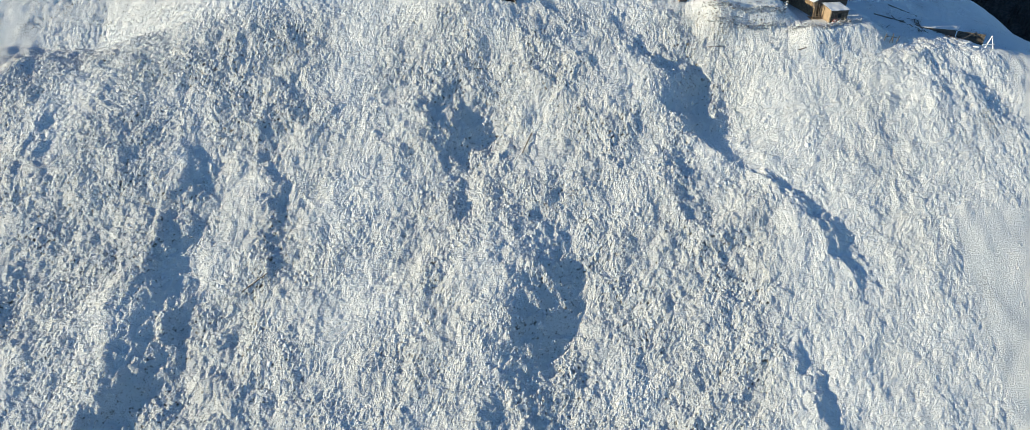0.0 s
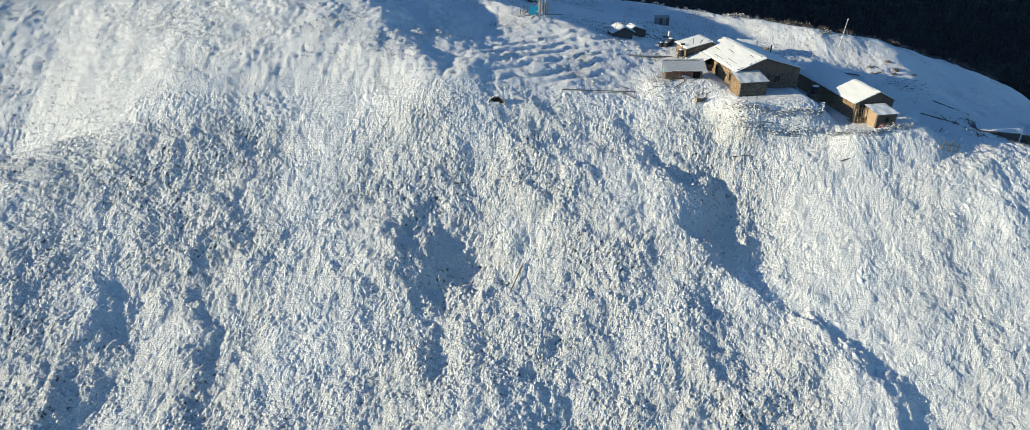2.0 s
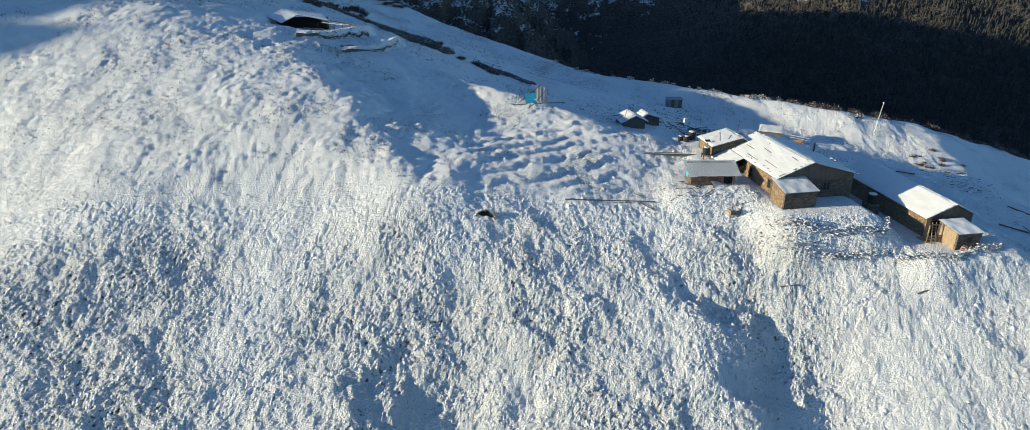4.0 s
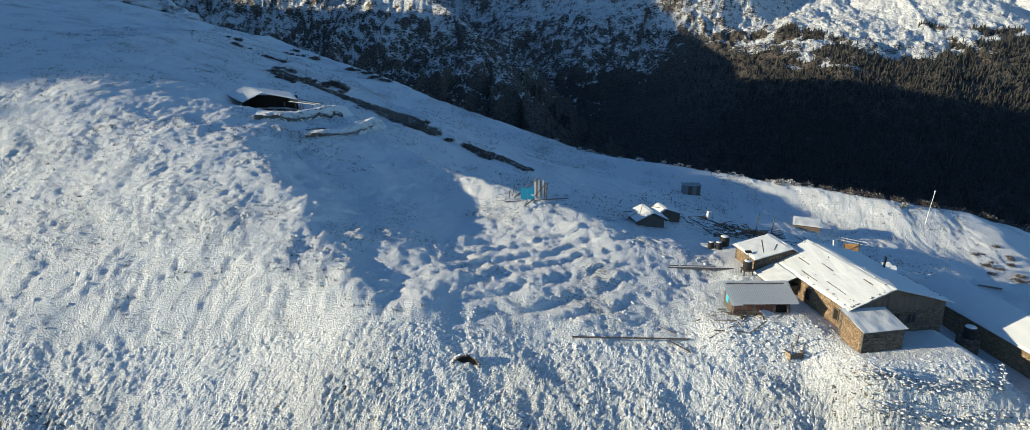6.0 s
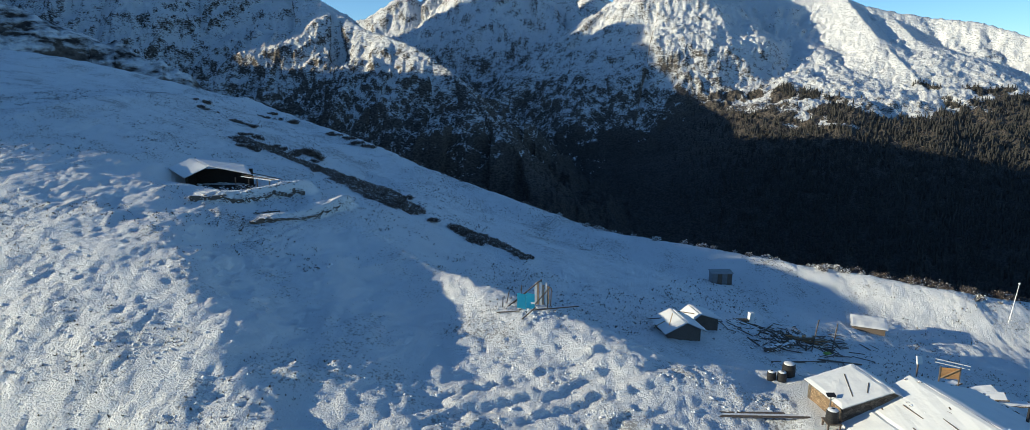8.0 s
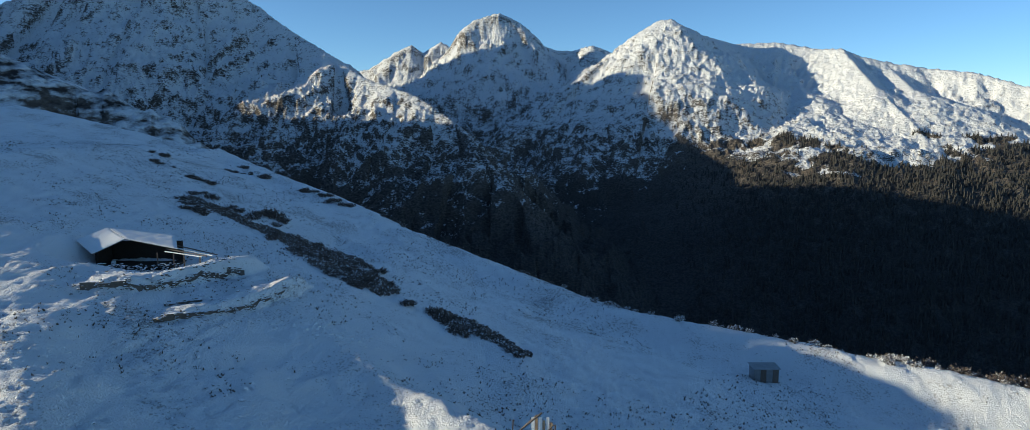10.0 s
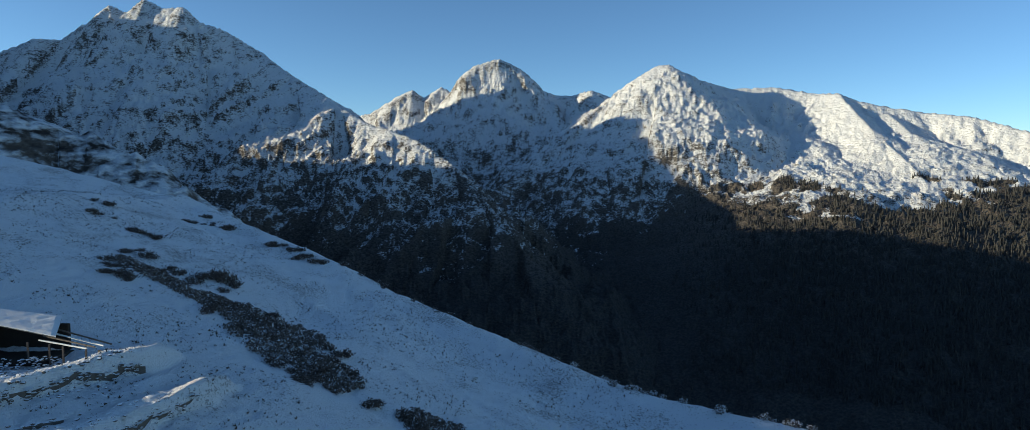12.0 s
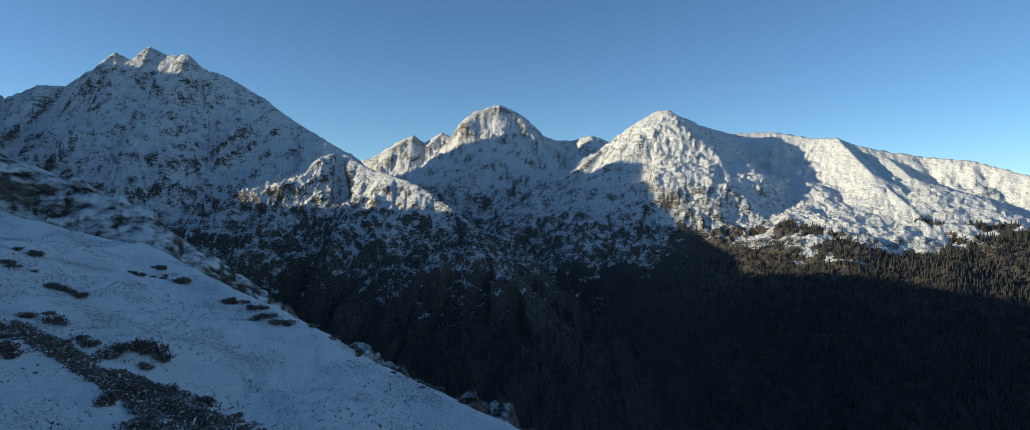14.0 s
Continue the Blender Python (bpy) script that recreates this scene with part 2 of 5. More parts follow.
def pad_mask(x, y, grow):
    m = np.zeros(np.shape(x))
    for px, py, w, l, turn, z in PADS:
        c, s = math.cos(radians(turn)), math.sin(radians(turn))
        u, v = (x - px) * c + (y - py) * s, -(x - px) * s + (y - py) * c
        d = np.hypot(np.maximum(np.abs(u) - w, 0), np.maximum(np.abs(v) - l, 0))
        m = np.maximum(m, 1 - smooth(d, 0, grow))
    return m


# folds of the steep face, each with a gentle western flank and a steep eastern one: stations of (y, x of the crest, width of the steep flank)
FOLDS = [
    ((48.2, -49.5, 7.4), (53.9, -48.4, 8.9), (60.7, -47.9, 9.3), (65.1, -47.5, 7.9), (69.5, -45.4, 5.4), (78.0, -45.0, 5.6)),
    ((66.3, -31.3, 2.1), (72.6, -32.9, 3.1), (80.6, -34.9, 2.8)),
    ((78.3, -10.8, 4.0), (80.0, -11.6, 6.5), (82.2, -12.1, 8.0), (85.3, -11.6, 5.0)),
    ((48.0, -3.9, 8.8), (54.0, -3.3, 10.7), (59.1, -2.7, 11.0), (64.2, -0.7, 8.6), (69.8, 1.3, 5.0)),
    ((77.4, 26.9, 3.2), (80.4, 22.9, 6.3), (83.4, 19.6, 9.3), (87.9, 19.2, 8.8), (92.1, 16.7, 4.7)),
    ((62.8, 41.4, 2.6), (66.1, 38.2, 4.9), (69.6, 36.1, 5.9), (72.0, 35.3, 3.5), (76.4, 30.2, 2.5)),
    ((82.5, 60.7, 8.3), (86.2, 58.3, 8.7), (89.0, 56.4, 8.2)),
    ((72.1, 21.4, 3.0), (74.6, 20.4, 3.2), (77.1, 19.4, 3.0)),
    ((73.4, -64.9, 2.7), (77.5, -65.5, 3.3), (82.0, -65.5, 3.1)),
    ((48.5, 33.4, 3.7), (52.8, 33.6, 3.4), (56.0, 31.3, 3.1)),
    ((105.0, -15.0, 9.0), (109.0, -17.5, 10.0), (113.0, -19.5, 11.0), (118.0, -22.5, 12.0), (122.0, -25.0, 11.0), (128.0, -28.5, 8.0), (132.0, -30.0, 6.0)),
    ((110.0, -8.5, 7.0), (118.0, -10.5, 9.0), (126.0, -13.0, 9.0), (133.0, -14.0, 7.0)),
]
FOLD_DEPTH = (0.22, 0.23, 0.27, 0.155, 0.21, 0.23, 0.15, 0.22, 0.22, 0.20, 0.165, 0.13)


def rib_height(x, y):
    out = 0.0
    wx, wy = x + 2.6 * fbm(x, y, 7, 4, 41, 0.62), y + 2.6 * fbm(x, y, 7, 4, 43, 0.62)
    for stations, depth in zip(FOLDS, FOLD_DEPTH):
        ys, xs, ws = (np.array(v) for v in zip(*stations))
        crest, width = np.interp(wy, ys, xs), np.interp(wy, ys, ws)
        s = (wx - crest) / width
        steep = np.clip(s, 0, 1)
        fall = 0.5 - steep * steep * (3 - 2 * steep)
        fall = fall * np.where(s < 0, np.exp(np.minimum(s, 0) / 1.3), np.exp(-np.maximum(s - 1, 0) / 1.1))
        end = smooth(wy, ys[0] - 4.5, ys[0] + 1.0) * (1 - smooth(wy, ys[-1] - 1.0, ys[-1] + 3.0))
        out = out + depth * width * end * fall
    return out


def scrubby(x, y):
    """How much snow-laden scrub covers the ground, 0 to 1."""
    face = (1 - smooth(y, 94, 106)) * (1 - 0.42 * smooth(x, 28, 42))
    steps = 0.3 * smooth(x, -5, 0) * (1 - smooth(x, 14, 20)) * (1 - smooth(y - 0.5 * x, 112, 118))
    west = 0.72 * smooth(-x, 8, 22) * (1 - smooth(y + 0.25 * x, 112, 126))
    return np.clip(np.maximum(np.maximum(face, steps), 0.8 * west) * (0.85 + 0.7 * fbm(x, y, 14, 2, 31)), 0.15 + 0.35 * face, 1)


def billow(x, y, size, octaves, seed, gain=0.6):
    """Rounded clumps parted by sharp creases, about 0 to 1."""
    out, amp, total = 0.0, 1.0, 0.0
    for o in range(octaves):
        out = out + amp * np.minimum(np.abs(value_noise(x / size, y / size, seed + o)) * 2.6, 1.0)
        total += amp
        size, amp = size / 1.9, amp * gain
    return out / total


def clumps(x, y):
    """Height of the snow-laden dwarf scrub, 0 to 1, and its density; drifts bury it in places."""
    wx, wy = x + 0.3 * fbm(x, y, 0.8, 2, 5), 1.25 * y + 0.3 * fbm(x, y, 0.8, 2, 9)
    dense = smooth(fbm(x, 1.3 * y, 8.0, 4, 29, 0.6), -0.36, 0.14) * (1 - 0.75 * smooth(x, 26, 42))
    lump = 0.6 * billow(wx, wy, 0.62, 3, 7, 0.85) + 0.4 * mounds(wx, wy, 0.40, 3)
    return lump, dense


# stone-edged banks below the open shed: height and the course of the edge
BANKS = [(1.15, [(-32.5, 138.0), (-27.1, 140.7), (-24.7, 145.9), (-22.3, 149.8)]), (1.0, [(-24.3, 135.2), (-20.8, 139.6), (-18.2, 143.2), (-16.6, 146.6)]),
         (0.40, [(-25.2, 138.6), (-22.6, 141.6), (-20.5, 145.5)])]


def bank_height(x, y):
    out = 0.0
    for rise, course in BANKS:
        cx, cy = (np.array(v) for v in zip(*course))
        back = y - np.interp(x, cx, cy) + 0.35 * fbm(x, y, 1.6, 2, 57)
        ends = smooth(x, cx[0] - 0.3, cx[0] + 1.2) * (1 - smooth(x, cx[-1] - 0.3, cx[-1] + 0.5))
        along = np.clip((x - cx[0]) / (cx[-1] - cx[0]), 0, 1)
        out = out + rise * (0.1 + 1.45 * along) * ends * smooth(back, -0.25, 0.35) * (1 - smooth(back, 2.5, 6.0))
    return out


def surface(x, y):
    """The hill with its scrub, drifts and terraces."""
    h = hill(x, y)
    h = h + rib_height(x, y) + bank_height(x, y)
    k = scrubby(x, y)
    calm = 1 - 0.75 * pad_mask(x, y, 1.5)
    # low terraces on the bench
    step = (y - 0.5 * x + 1.7 * fbm(x, y, 6, 4, 51, 0.6)) / 2.7
    saw = step - np.floor(step)
    zone = smooth(x, -5, 0) * (1 - smooth(x, 12, 16)) * smooth(y, 101.5, 104) * (1 - smooth(y - 0.5 * x, 113, 117))
    h = h + zone * (0.40 + 0.25 * fbm(x, y, 5, 2, 53)) * (smooth(saw, 0.0, 0.22) - saw)
    lump, dense = clumps(x, y)
    face = 1 - smooth(y, 95, 107)
    rough = 0.62 * fbm(x, 1.3 * y, 5.0, 5, 11, 0.62) + (0.12 + 0.24 * dense) * (lump - 0.5) + 0.06 * fbm(x, 1.4 * y, 0.4, 2, 23, 0.8)
    # the bench: drifts, low humps over grass and stones, and patches of smooth snow
    wx, wy = x + 0.4 * fbm(x, y, 1.3, 2, 45), y + 0.4 * fbm(x, y, 1.3, 2, 47)
    humpy = smooth(fbm(x, y, 9, 3, 21, 0.6), -0.30, 0.30) * (0.45 + 0.55 * smooth(-x, 5, 22))
    bench = 0.36 * fbm(x, y, 6.0, 4, 17, 0.58) + 0.05 * fbm(x, y, 0.9, 2, 25, 0.7) + 0.22 * humpy * (mounds(wx, 1.15 * wy, 0.62, 19) - 0.4) + 0.15 * (mounds(wx, 1.2 * wy, 0.5, 27) - 0.4)
    return h + calm * (face * (k * rough + (1 - k) * bench) + (1 - face) * (1 - 0.2 * zone) * bench)


def creases(x, y):
    """Where the twigs show between the clumps, 0 to 1."""
    lump, dense = clumps(x, y)
    return (1 - smooth(lump, 0.16, 0.42)) * (0.25 + 0.75 * dense) * scrubby(x, y) * (1 - smooth(y, 92, 116))


def sheet(name, xs, ys, heights, material, extra=None):
    """A grid mesh over the lines xs, ys with the heights given."""
    nx, ny = len(xs), len(ys)
    gx, gy = np.meshgrid(xs, ys)
    co = np.stack([gx, gy, heights], -1).reshape(-1, 3)
    return grid_mesh(name, co, nx, ny, material, extra)


def grid_mesh(name, co, nx, ny, material, extra=None):
    return joined_grids(name, [co.reshape(ny, nx, 3)], material, {k: [v] for k, v in (extra or {}).items()})


def joined_grids(name, grids, material, extra=None, crisp=0):
    """One mesh from one or more grids of places; the first faces, as many as crisp says, are flat."""
    me = bpy.data.meshes.new(name)
    faces, start = [], 0
    for g in grids:
        ny, nx = g.shape[:2]
        q = start + (np.arange(ny - 1)[:, None] * nx + np.arange(nx - 1)[None]).reshape(-1)
        faces.append(np.stack([q, q + 1, q + nx + 1, q + nx], -1))
        start += nx * ny
    faces = np.concatenate(faces).astype(np.int32)
    co = np.concatenate([g.reshape(-1, 3) for g in grids])
    me.vertices.add(len(co))
    me.vertices.foreach_set("co", co.astype(np.float32).ravel())
    me.loops.add(faces.size)
    me.loops.foreach_set("vertex_index", faces.ravel())
    me.polygons.add(len(faces))
    me.polygons.foreach_set("loop_start", np.arange(0, faces.size, 4, dtype=np.int32))
    me.polygons.foreach_set("use_smooth", np.arange(len(faces)) >= crisp)
    for key, values in (extra or {}).items():
        at = me.attributes.new(key, "FLOAT", "POINT")
        at.data.foreach_set("value", np.concatenate([np.asarray(v, np.float32).ravel() for v in values]))
    me.update(calc_edges=True)
    me.materials.append(material)
    return new(name, me)


def lines(*stops):
    """Grid lines: (from, to, step) stretches end to end."""
    out = [np.arange(a, b, s) for a, b, s in stops]
    return np.concatenate(out + [[stops[-1][1]]])


LOW_X, LOW_Y = lines((-64, 56, 0.14)), lines((42, 70.1, 0.14))
FACE_X, FACE_Y = lines((-74, 70, 0.14)), lines((70, 101.2, 0.14))
BENCH_X = lines((-420, -130, 10), (-130, -104, 0.7), (-104, -76, 0.4), (-76, 72, 0.25), (72, 110, 0.7), (110, 420, 10))
BENCH_Y = lines((101, 130, 0.26), (130, 245, 0.42), (245, 280, 1.0), (280, 420, 8))
FOOT_X, FOOT_Y = lines((-420, -120, 10), (-120, 120, 1.0), (120, 420, 10)), lines((-200, -70, 10), (-70, 44, 1.0))
LOW_FLANK_Y, FLANK_Y = lines((41, 70.5, 0.6)), lines((70, 102, 0.4))
patches = [(LOW_X, LOW_Y), (FACE_X, FACE_Y), (BENCH_X, BENCH_Y), (FOOT_X, FOOT_Y), (lines((-420, -130, 10), (-130, -63.5, 0.5)), LOW_FLANK_Y),
           (lines((55.5, 110, 0.5), (110, 420, 10)), LOW_FLANK_Y), (lines((-420, -130, 10), (-130, -104, 0.7), (-104, -73.5, 0.35)), FLANK_Y),
           (lines((69.5, 95, 0.35), (95, 110, 0.7), (110, 420, 10)), FLANK_Y)]
made = [np.meshgrid(xs, ys) for xs, ys in patches]
ground = joined_grids("ground", [np.stack([gx, gy, surface(gx, gy)], -1) for gx, gy in made], M_GROUND, {"scrub": [scrubby(gx, gy) for gx, gy in made], "crease": [creases(gx, gy) for gx, gy in made]},
                      (len(LOW_X) - 1) * (len(LOW_Y) - 1) + (len(FACE_X) - 1) * (len(FACE_Y) - 1))
tagged(ground, "steep hillside of rough scrub under fresh snow", "ground", kind="structure")


# ---- far mountains ----
LEFT = [(-2259, 2510, 337), (-1963, 2632, 487), (-1834, 2666, 551), (-1775, 2708, 551), (-1635, 2798, 707), (-1558, 2786, 668),
        (-1478, 2774, 725), (-1398, 2760, 682), (-1313, 2748, 684), (-1240, 2728, 623), (-1134, 2721, 584), (-977, 2677, 494),
        (-930, 2700, 450), (-870, 2760, 330)]
SPUR = [(-990, 2680, 495), (-812, 2560, 382), (-662, 2440, 300), (-598, 2390, 254), (-489, 2310, 197), (-389, 2240, 169),
        (-292, 2160, 128), (-180, 2060, 60), (-115, 1960, -5), (-38, 1860, -82), (31, 1760, -166)]
MIDDLE = [(-1086, 4577, 386), (-967, 4502, 398), (-799, 4485, 497), (-680, 4505, 555), (-607, 4516, 504), (-489, 4530, 575),
          (-406, 4489, 536), (-349, 4444, 608), (-260, 4400, 700), (-97, 4407, 751), (31, 4408, 688), (87, 4407, 637),
          (151, 4405, 552), (267, 4400, 513), (382, 4391, 508), (488, 4280, 529), (632, 4261, 469), (872, 4115, 319)]
RIGHT = [(-207, 2599, -103), (-6, 2808, -8), (229, 3049, 177), (429, 3229, 330), (567, 3309, 426), (699, 3334, 540), (754, 3322, 544),
         (864, 3346, 484), (982, 3416, 467), (1103, 3483, 445), (1328, 3456, 449), (1476, 3338, 406), (1546, 3250, 396),
         (1633, 3206, 352), (1867, 3130, 299), (2005, 2979, 267), (2105, 2781, 191), (2222, 2274, -19), (2139, 1592, -175)]
RIGHT_RIBS = [[(730, 3327, 545), (857, 3036, 278), (971, 2736, 85), (1051, 2488, -73)],
              [(1546, 3250, 396), (1517, 2871, 196), (1495, 2595, 71), (1461, 2381, -22), (1413, 2051, -167)],
              [(699, 3334, 540), (620, 3167, 319), (560, 3005, 146), (409, 2676, -109)],
              [(1290, 3080, 205), (1275, 2950, 168), (1200, 2800, 115), (1160, 2690, 45), (1130, 2550, -30)],
              [(1700, 3100, 290), (1690, 2900, 190), (1690, 2670, 75), (1720, 2460, -40), (1650, 2200, -130)]]
WEST_SLOPE = [(-404, 430, 163), (-333, 436, 127), (-261, 446, 94), (-233, 454, 81), (-198, 453, 67), (-175, 454, 51), (-158, 455, 22)]
# added high range to the west, out of sight, that shades the western flanks
WEST_SHADE = [(-450, 250, 156), (-900, 700, 300), (-1500, 1500, 458), (-1700, 1703, 462), (-1800, 1805, 425), (-1865, 1870, 412), (-1940, 1946, 366), (-2000, 2015, 340),
        (-2060, 2070, 400), (-2095, 2104, 450), (-2116, 2124, 505), (-2161, 2166, 615), (-2207, 2205, 645), (-2229, 2311, 715), (-2251, 2408, 800),
        (-3108, 2654, 985), (-3597, 3054, 1380), (-3437, 3705, 1490)]
# crest, slope of its flanks
RANGES = [(LEFT, 1.0), (SPUR, 0.72), (MIDDLE, 0.95), (RIGHT, 0.66), (RIGHT_RIBS[0], 0.62), (RIGHT_RIBS[1], 0.50), (RIGHT_RIBS[2], 0.66), (RIGHT_RIBS[3], 0.30), (RIGHT_RIBS[4], 0.35),
          (WEST_SLOPE, 0.80), (WEST_SHADE, 1.5)]


def range_height(x, y):
    h = np.maximum(hill(x, y) - 3 - 0.02 * np.hypot(x, y - 60), -700 + 25 * fbm(x, y, 500, 3, 61))
    for n, (crest, fall) in enumerate(RANGES):
        top, along, off = np.full(x.shape, -9999.0), np.zeros(x.shape), np.zeros(x.shape)
        run = 0.0
        for (ax, ay, az), (bx, by, bz) in zip(crest, crest[1:]):
            ex, ey = bx - ax, by - ay
            size = math.hypot(ex, ey)
            t = np.clip(((x - ax) * ex + (y - ay) * ey) / size ** 2, 0, 1)
            d = np.hypot(x - ax - t * ex, y - ay - t * ey)
            z = az + t * (bz - az) - fall * d - 0.00004 * d * d
            better = z > top
            top, along, off = np.where(better, z, top), np.where(better, run + t * size, along), np.where(better, d, off)
            run += size
        away = np.clip(off / 160, 0, 1)
        gully = ridged(along + 0.15 * off, off * 0.35, 190, 4, 70 + n) - 1.35
        rough = ridged(x, y, 260, 5, 80 + n) - 1.35
        crag = ridged(x, y, 85, 4, 95 + n, 0.6) - 1.4
        knob = ridged(x, y, 34, 3, 105 + n, 0.6) - 1.4
        calm = 0.45 if crest in RIGHT_RIBS[1:2] + RIGHT_RIBS[3:] else 0.75 if crest is RIGHT or crest in RIGHT_RIBS else 1.0
        top = top + calm * away * (54 * gully + 36 * rough + 15 * crag) + (3.5 + 3 * calm * away) * knob + 6 * calm * fbm(x, y, 60, 5, 90 + n, 0.65) * (0.6 + away)
        h = np.maximum(h, top)
    return h


FAR_AZ = np.radians(np.concatenate([np.arange(-180, -48, 1.0), np.arange(-48, -41, 0.4), np.arange(-41, 41, 0.08), np.arange(41, 180.1, 2.0)]))
FAR_R = np.concatenate([np.geomspace(230, 1300, 60)[:-1], np.geomspace(1300, 1700, 50)[:-1], np.geomspace(1700, 3500, 190)[:-1], np.geomspace(3500, 4950, 80)])
AZ, RR = np.meshgrid(FAR_AZ, FAR_R)
FX, FY = RR * np.sin(AZ), 60 + RR * np.cos(AZ)
FZ = range_height(FX, FY)


def wooded(x, y, z):
    """1 below the tree line and on ground darkened for shade, 0 above, clumpy between."""
    east = np.degrees(np.arctan2(x, y - 60))
    # from 7 to 20 degrees east the raised line paints cast shade as woods
    line = -190 + 120 * smooth(east, 7, 14) - 15 * smooth(east, 19, 27) + 45 * smooth(east, 25, 34) + 130 * fbm(x, y, 300, 3, 64) + 80 * fbm(x, y, 70, 3, 66)
    return smooth(line - z, -12, 25)


around = sum(np.roll(FZ, (i, j), (0, 1)) for i, j in ((3, 0), (-3, 0), (0, 5), (0, -5), (2, 3), (-2, 3), (2, -3), (-2, -3))) / 8
HOLLOW = np.clip((around - FZ) / 7.0, -1, 1)
mountains = grid_mesh("backdrop", np.stack([FX, FY, FZ], -1).reshape(-1, 3), len(FAR_AZ), len(FAR_R), M_MOUNTAIN, {"wooded": wooded(FX, FY, FZ), "hollow": HOLLOW})
mountains.data.flip_normals()

# an added ridge to the west, its notched crest set to shade the bench
SHADE_RIDGE = [(-321.4, 84.8, 80), (-322.0, 87.7, 97), (-323.1, 92.5, 106.3), (-323.8, 95.6, 109.2), (-324.1, 96.8, 107.4), (-325.0, 101.2, 107.4), (-325.3, 102.4, 110.6), (-325.9, 105.0, 111.2),
             (-327, 110.1, 115), (-336.5, 152, 122.3), (-450, 250, 160)]
WX, WY = np.meshgrid(lines((-520, -190, 2.0)), lines((-20, 80, 2.0), (80, 125, 0.5), (125, 330, 2.0)))
WZ = np.full(WX.shape, -60.0)
for (ax, ay, az), (bx, by, bz) in zip(SHADE_RIDGE, SHADE_RIDGE[1:]):
    t = np.clip(((WX - ax) * (bx - ax) + (WY - ay) * (by - ay)) / ((bx - ax) ** 2 + (by - ay) ** 2), 0, 1)
    WZ = np.maximum(WZ, az + t * (bz - az) - 2.4 * np.hypot(WX - ax - t * (bx - ax), WY - ay - t * (by - ay)))
WZ = WZ + 0.4 * fbm(WX, WY, 9, 3, 97)
# this ridge is out of sight
west_ridge = sheet("shade_ridge", WX[0], WY[:, 0], WZ, M_MOUNTAIN)
tagged(west_ridge, "added unseen ridge that throws the shadow over the bench", "ground", kind="structure")
tagged(mountains, "rocky mountain range dusted with snow above a dark wooded valley", "mountains", kind="structure")


# ---- things ----
def part(name, bm, material, parent=None, label="", at=None):
    me = bpy.data.meshes.new(name)
    bm.normal_update()
    bm.to_mesh(me)
    bm.free()
    me.materials.append(material)
    ob = new(name, me)
    if parent:
        ob.parent = parent
    if at:
        ob.matrix_basis = at
    if label:
        ob["label"] = label
    return ob


def thing(name, m, label, category, group=""):
    ob = new(name)
    ob.empty_display_size = 0.2
    ob.matrix_basis = m
    return tagged(ob, label, category, group)


def box(bm, x0, y0, z0, x1, y1, z1, m=None):
    vs = [bm.verts.new(p) for p in ((x0, y0, z0), (x1, y0, z0), (x1, y1, z0), (x0, y1, z0), (x0, y0, z1), (x1, y0, z1), (x1, y1, z1), (x0, y1, z1))]
    if m:
        for v in vs:
            v.co = m @ v.co
    for f in ((3, 2, 1, 0), (4, 5, 6, 7), (0, 1, 5, 4), (1, 2, 6, 5), (2, 3, 7, 6), (3, 0, 4, 7)):
        bm.faces.new([vs[i] for i in f])
    return vs


def prism(bm, outline, y0, y1):
    """An outline in x, z drawn from y0 to y1."""
    a = [bm.verts.new((x, y0, z)) for x, z in outline]
    b = [bm.verts.new((x, y1, z)) for x, z in outline]
    n = len(outline)
    bm.faces.new(a)
    bm.faces.new(b[::-1])
    for i in range(n):
        bm.faces.new((a[i], b[i], b[(i + 1) % n], a[(i + 1) % n]))


def slab(bm, corners, thick, nx=1, ny=1, wobble=0.0, seed=0, ragged=0.0):
    """A sheet over four corners (a, b along x; d, c beyond), with thickness and an uneven top."""
    a, b, c, d = [Vector(p) for p in corners]
    up = (b - a).cross(d - a).normalized()
    grid = []
    for lift in (0, 1):
        rows = []
        for j in range(ny + 1):
            row = []
            for i in range(nx + 1):
                u, v = i / nx, j / ny
                if ragged and i in (0, nx):
                    u += (1 if i == 0 else -1) * ragged * abs(noise.noise((v * 9, seed, i)))
                if ragged and j in (0, ny):
                    v += (1 if j == 0 else -1) * ragged * abs(noise.noise((u * 9, seed + 4, j)))
                p = (a * (1 - u) + b * u) * (1 - v) + (d * (1 - u) + c * u) * v
                edge = 0.45 if lift and (i in (0, nx) or j in (0, ny)) else 1.0
                t = lift * (thick * edge + wobble * noise.noise((p.x * 1.3, p.y * 1.3, seed)))
                row.append(bm.verts.new(p + up * t))
            rows.append(row)
        grid.append(rows)
    low, top = grid
    for j in range(ny):
        for i in range(nx):
            bm.faces.new((top[j][i], top[j][i + 1], top[j + 1][i + 1], top[j + 1][i]))
            bm.faces.new((low[j][i], low[j + 1][i], low[j + 1][i + 1], low[j][i + 1]))
    for i in range(nx):
        bm.faces.new((low[0][i], low[0][i + 1], top[0][i + 1], top[0][i]))
        bm.faces.new((low[ny][i + 1], low[ny][i], top[ny][i], top[ny][i + 1]))
    for j in range(ny):
        bm.faces.new((low[j + 1][0], low[j][0], top[j][0], top[j + 1][0]))
        bm.faces.new((low[j][nx], low[j + 1][nx], top[j + 1][nx], top[j][nx]))


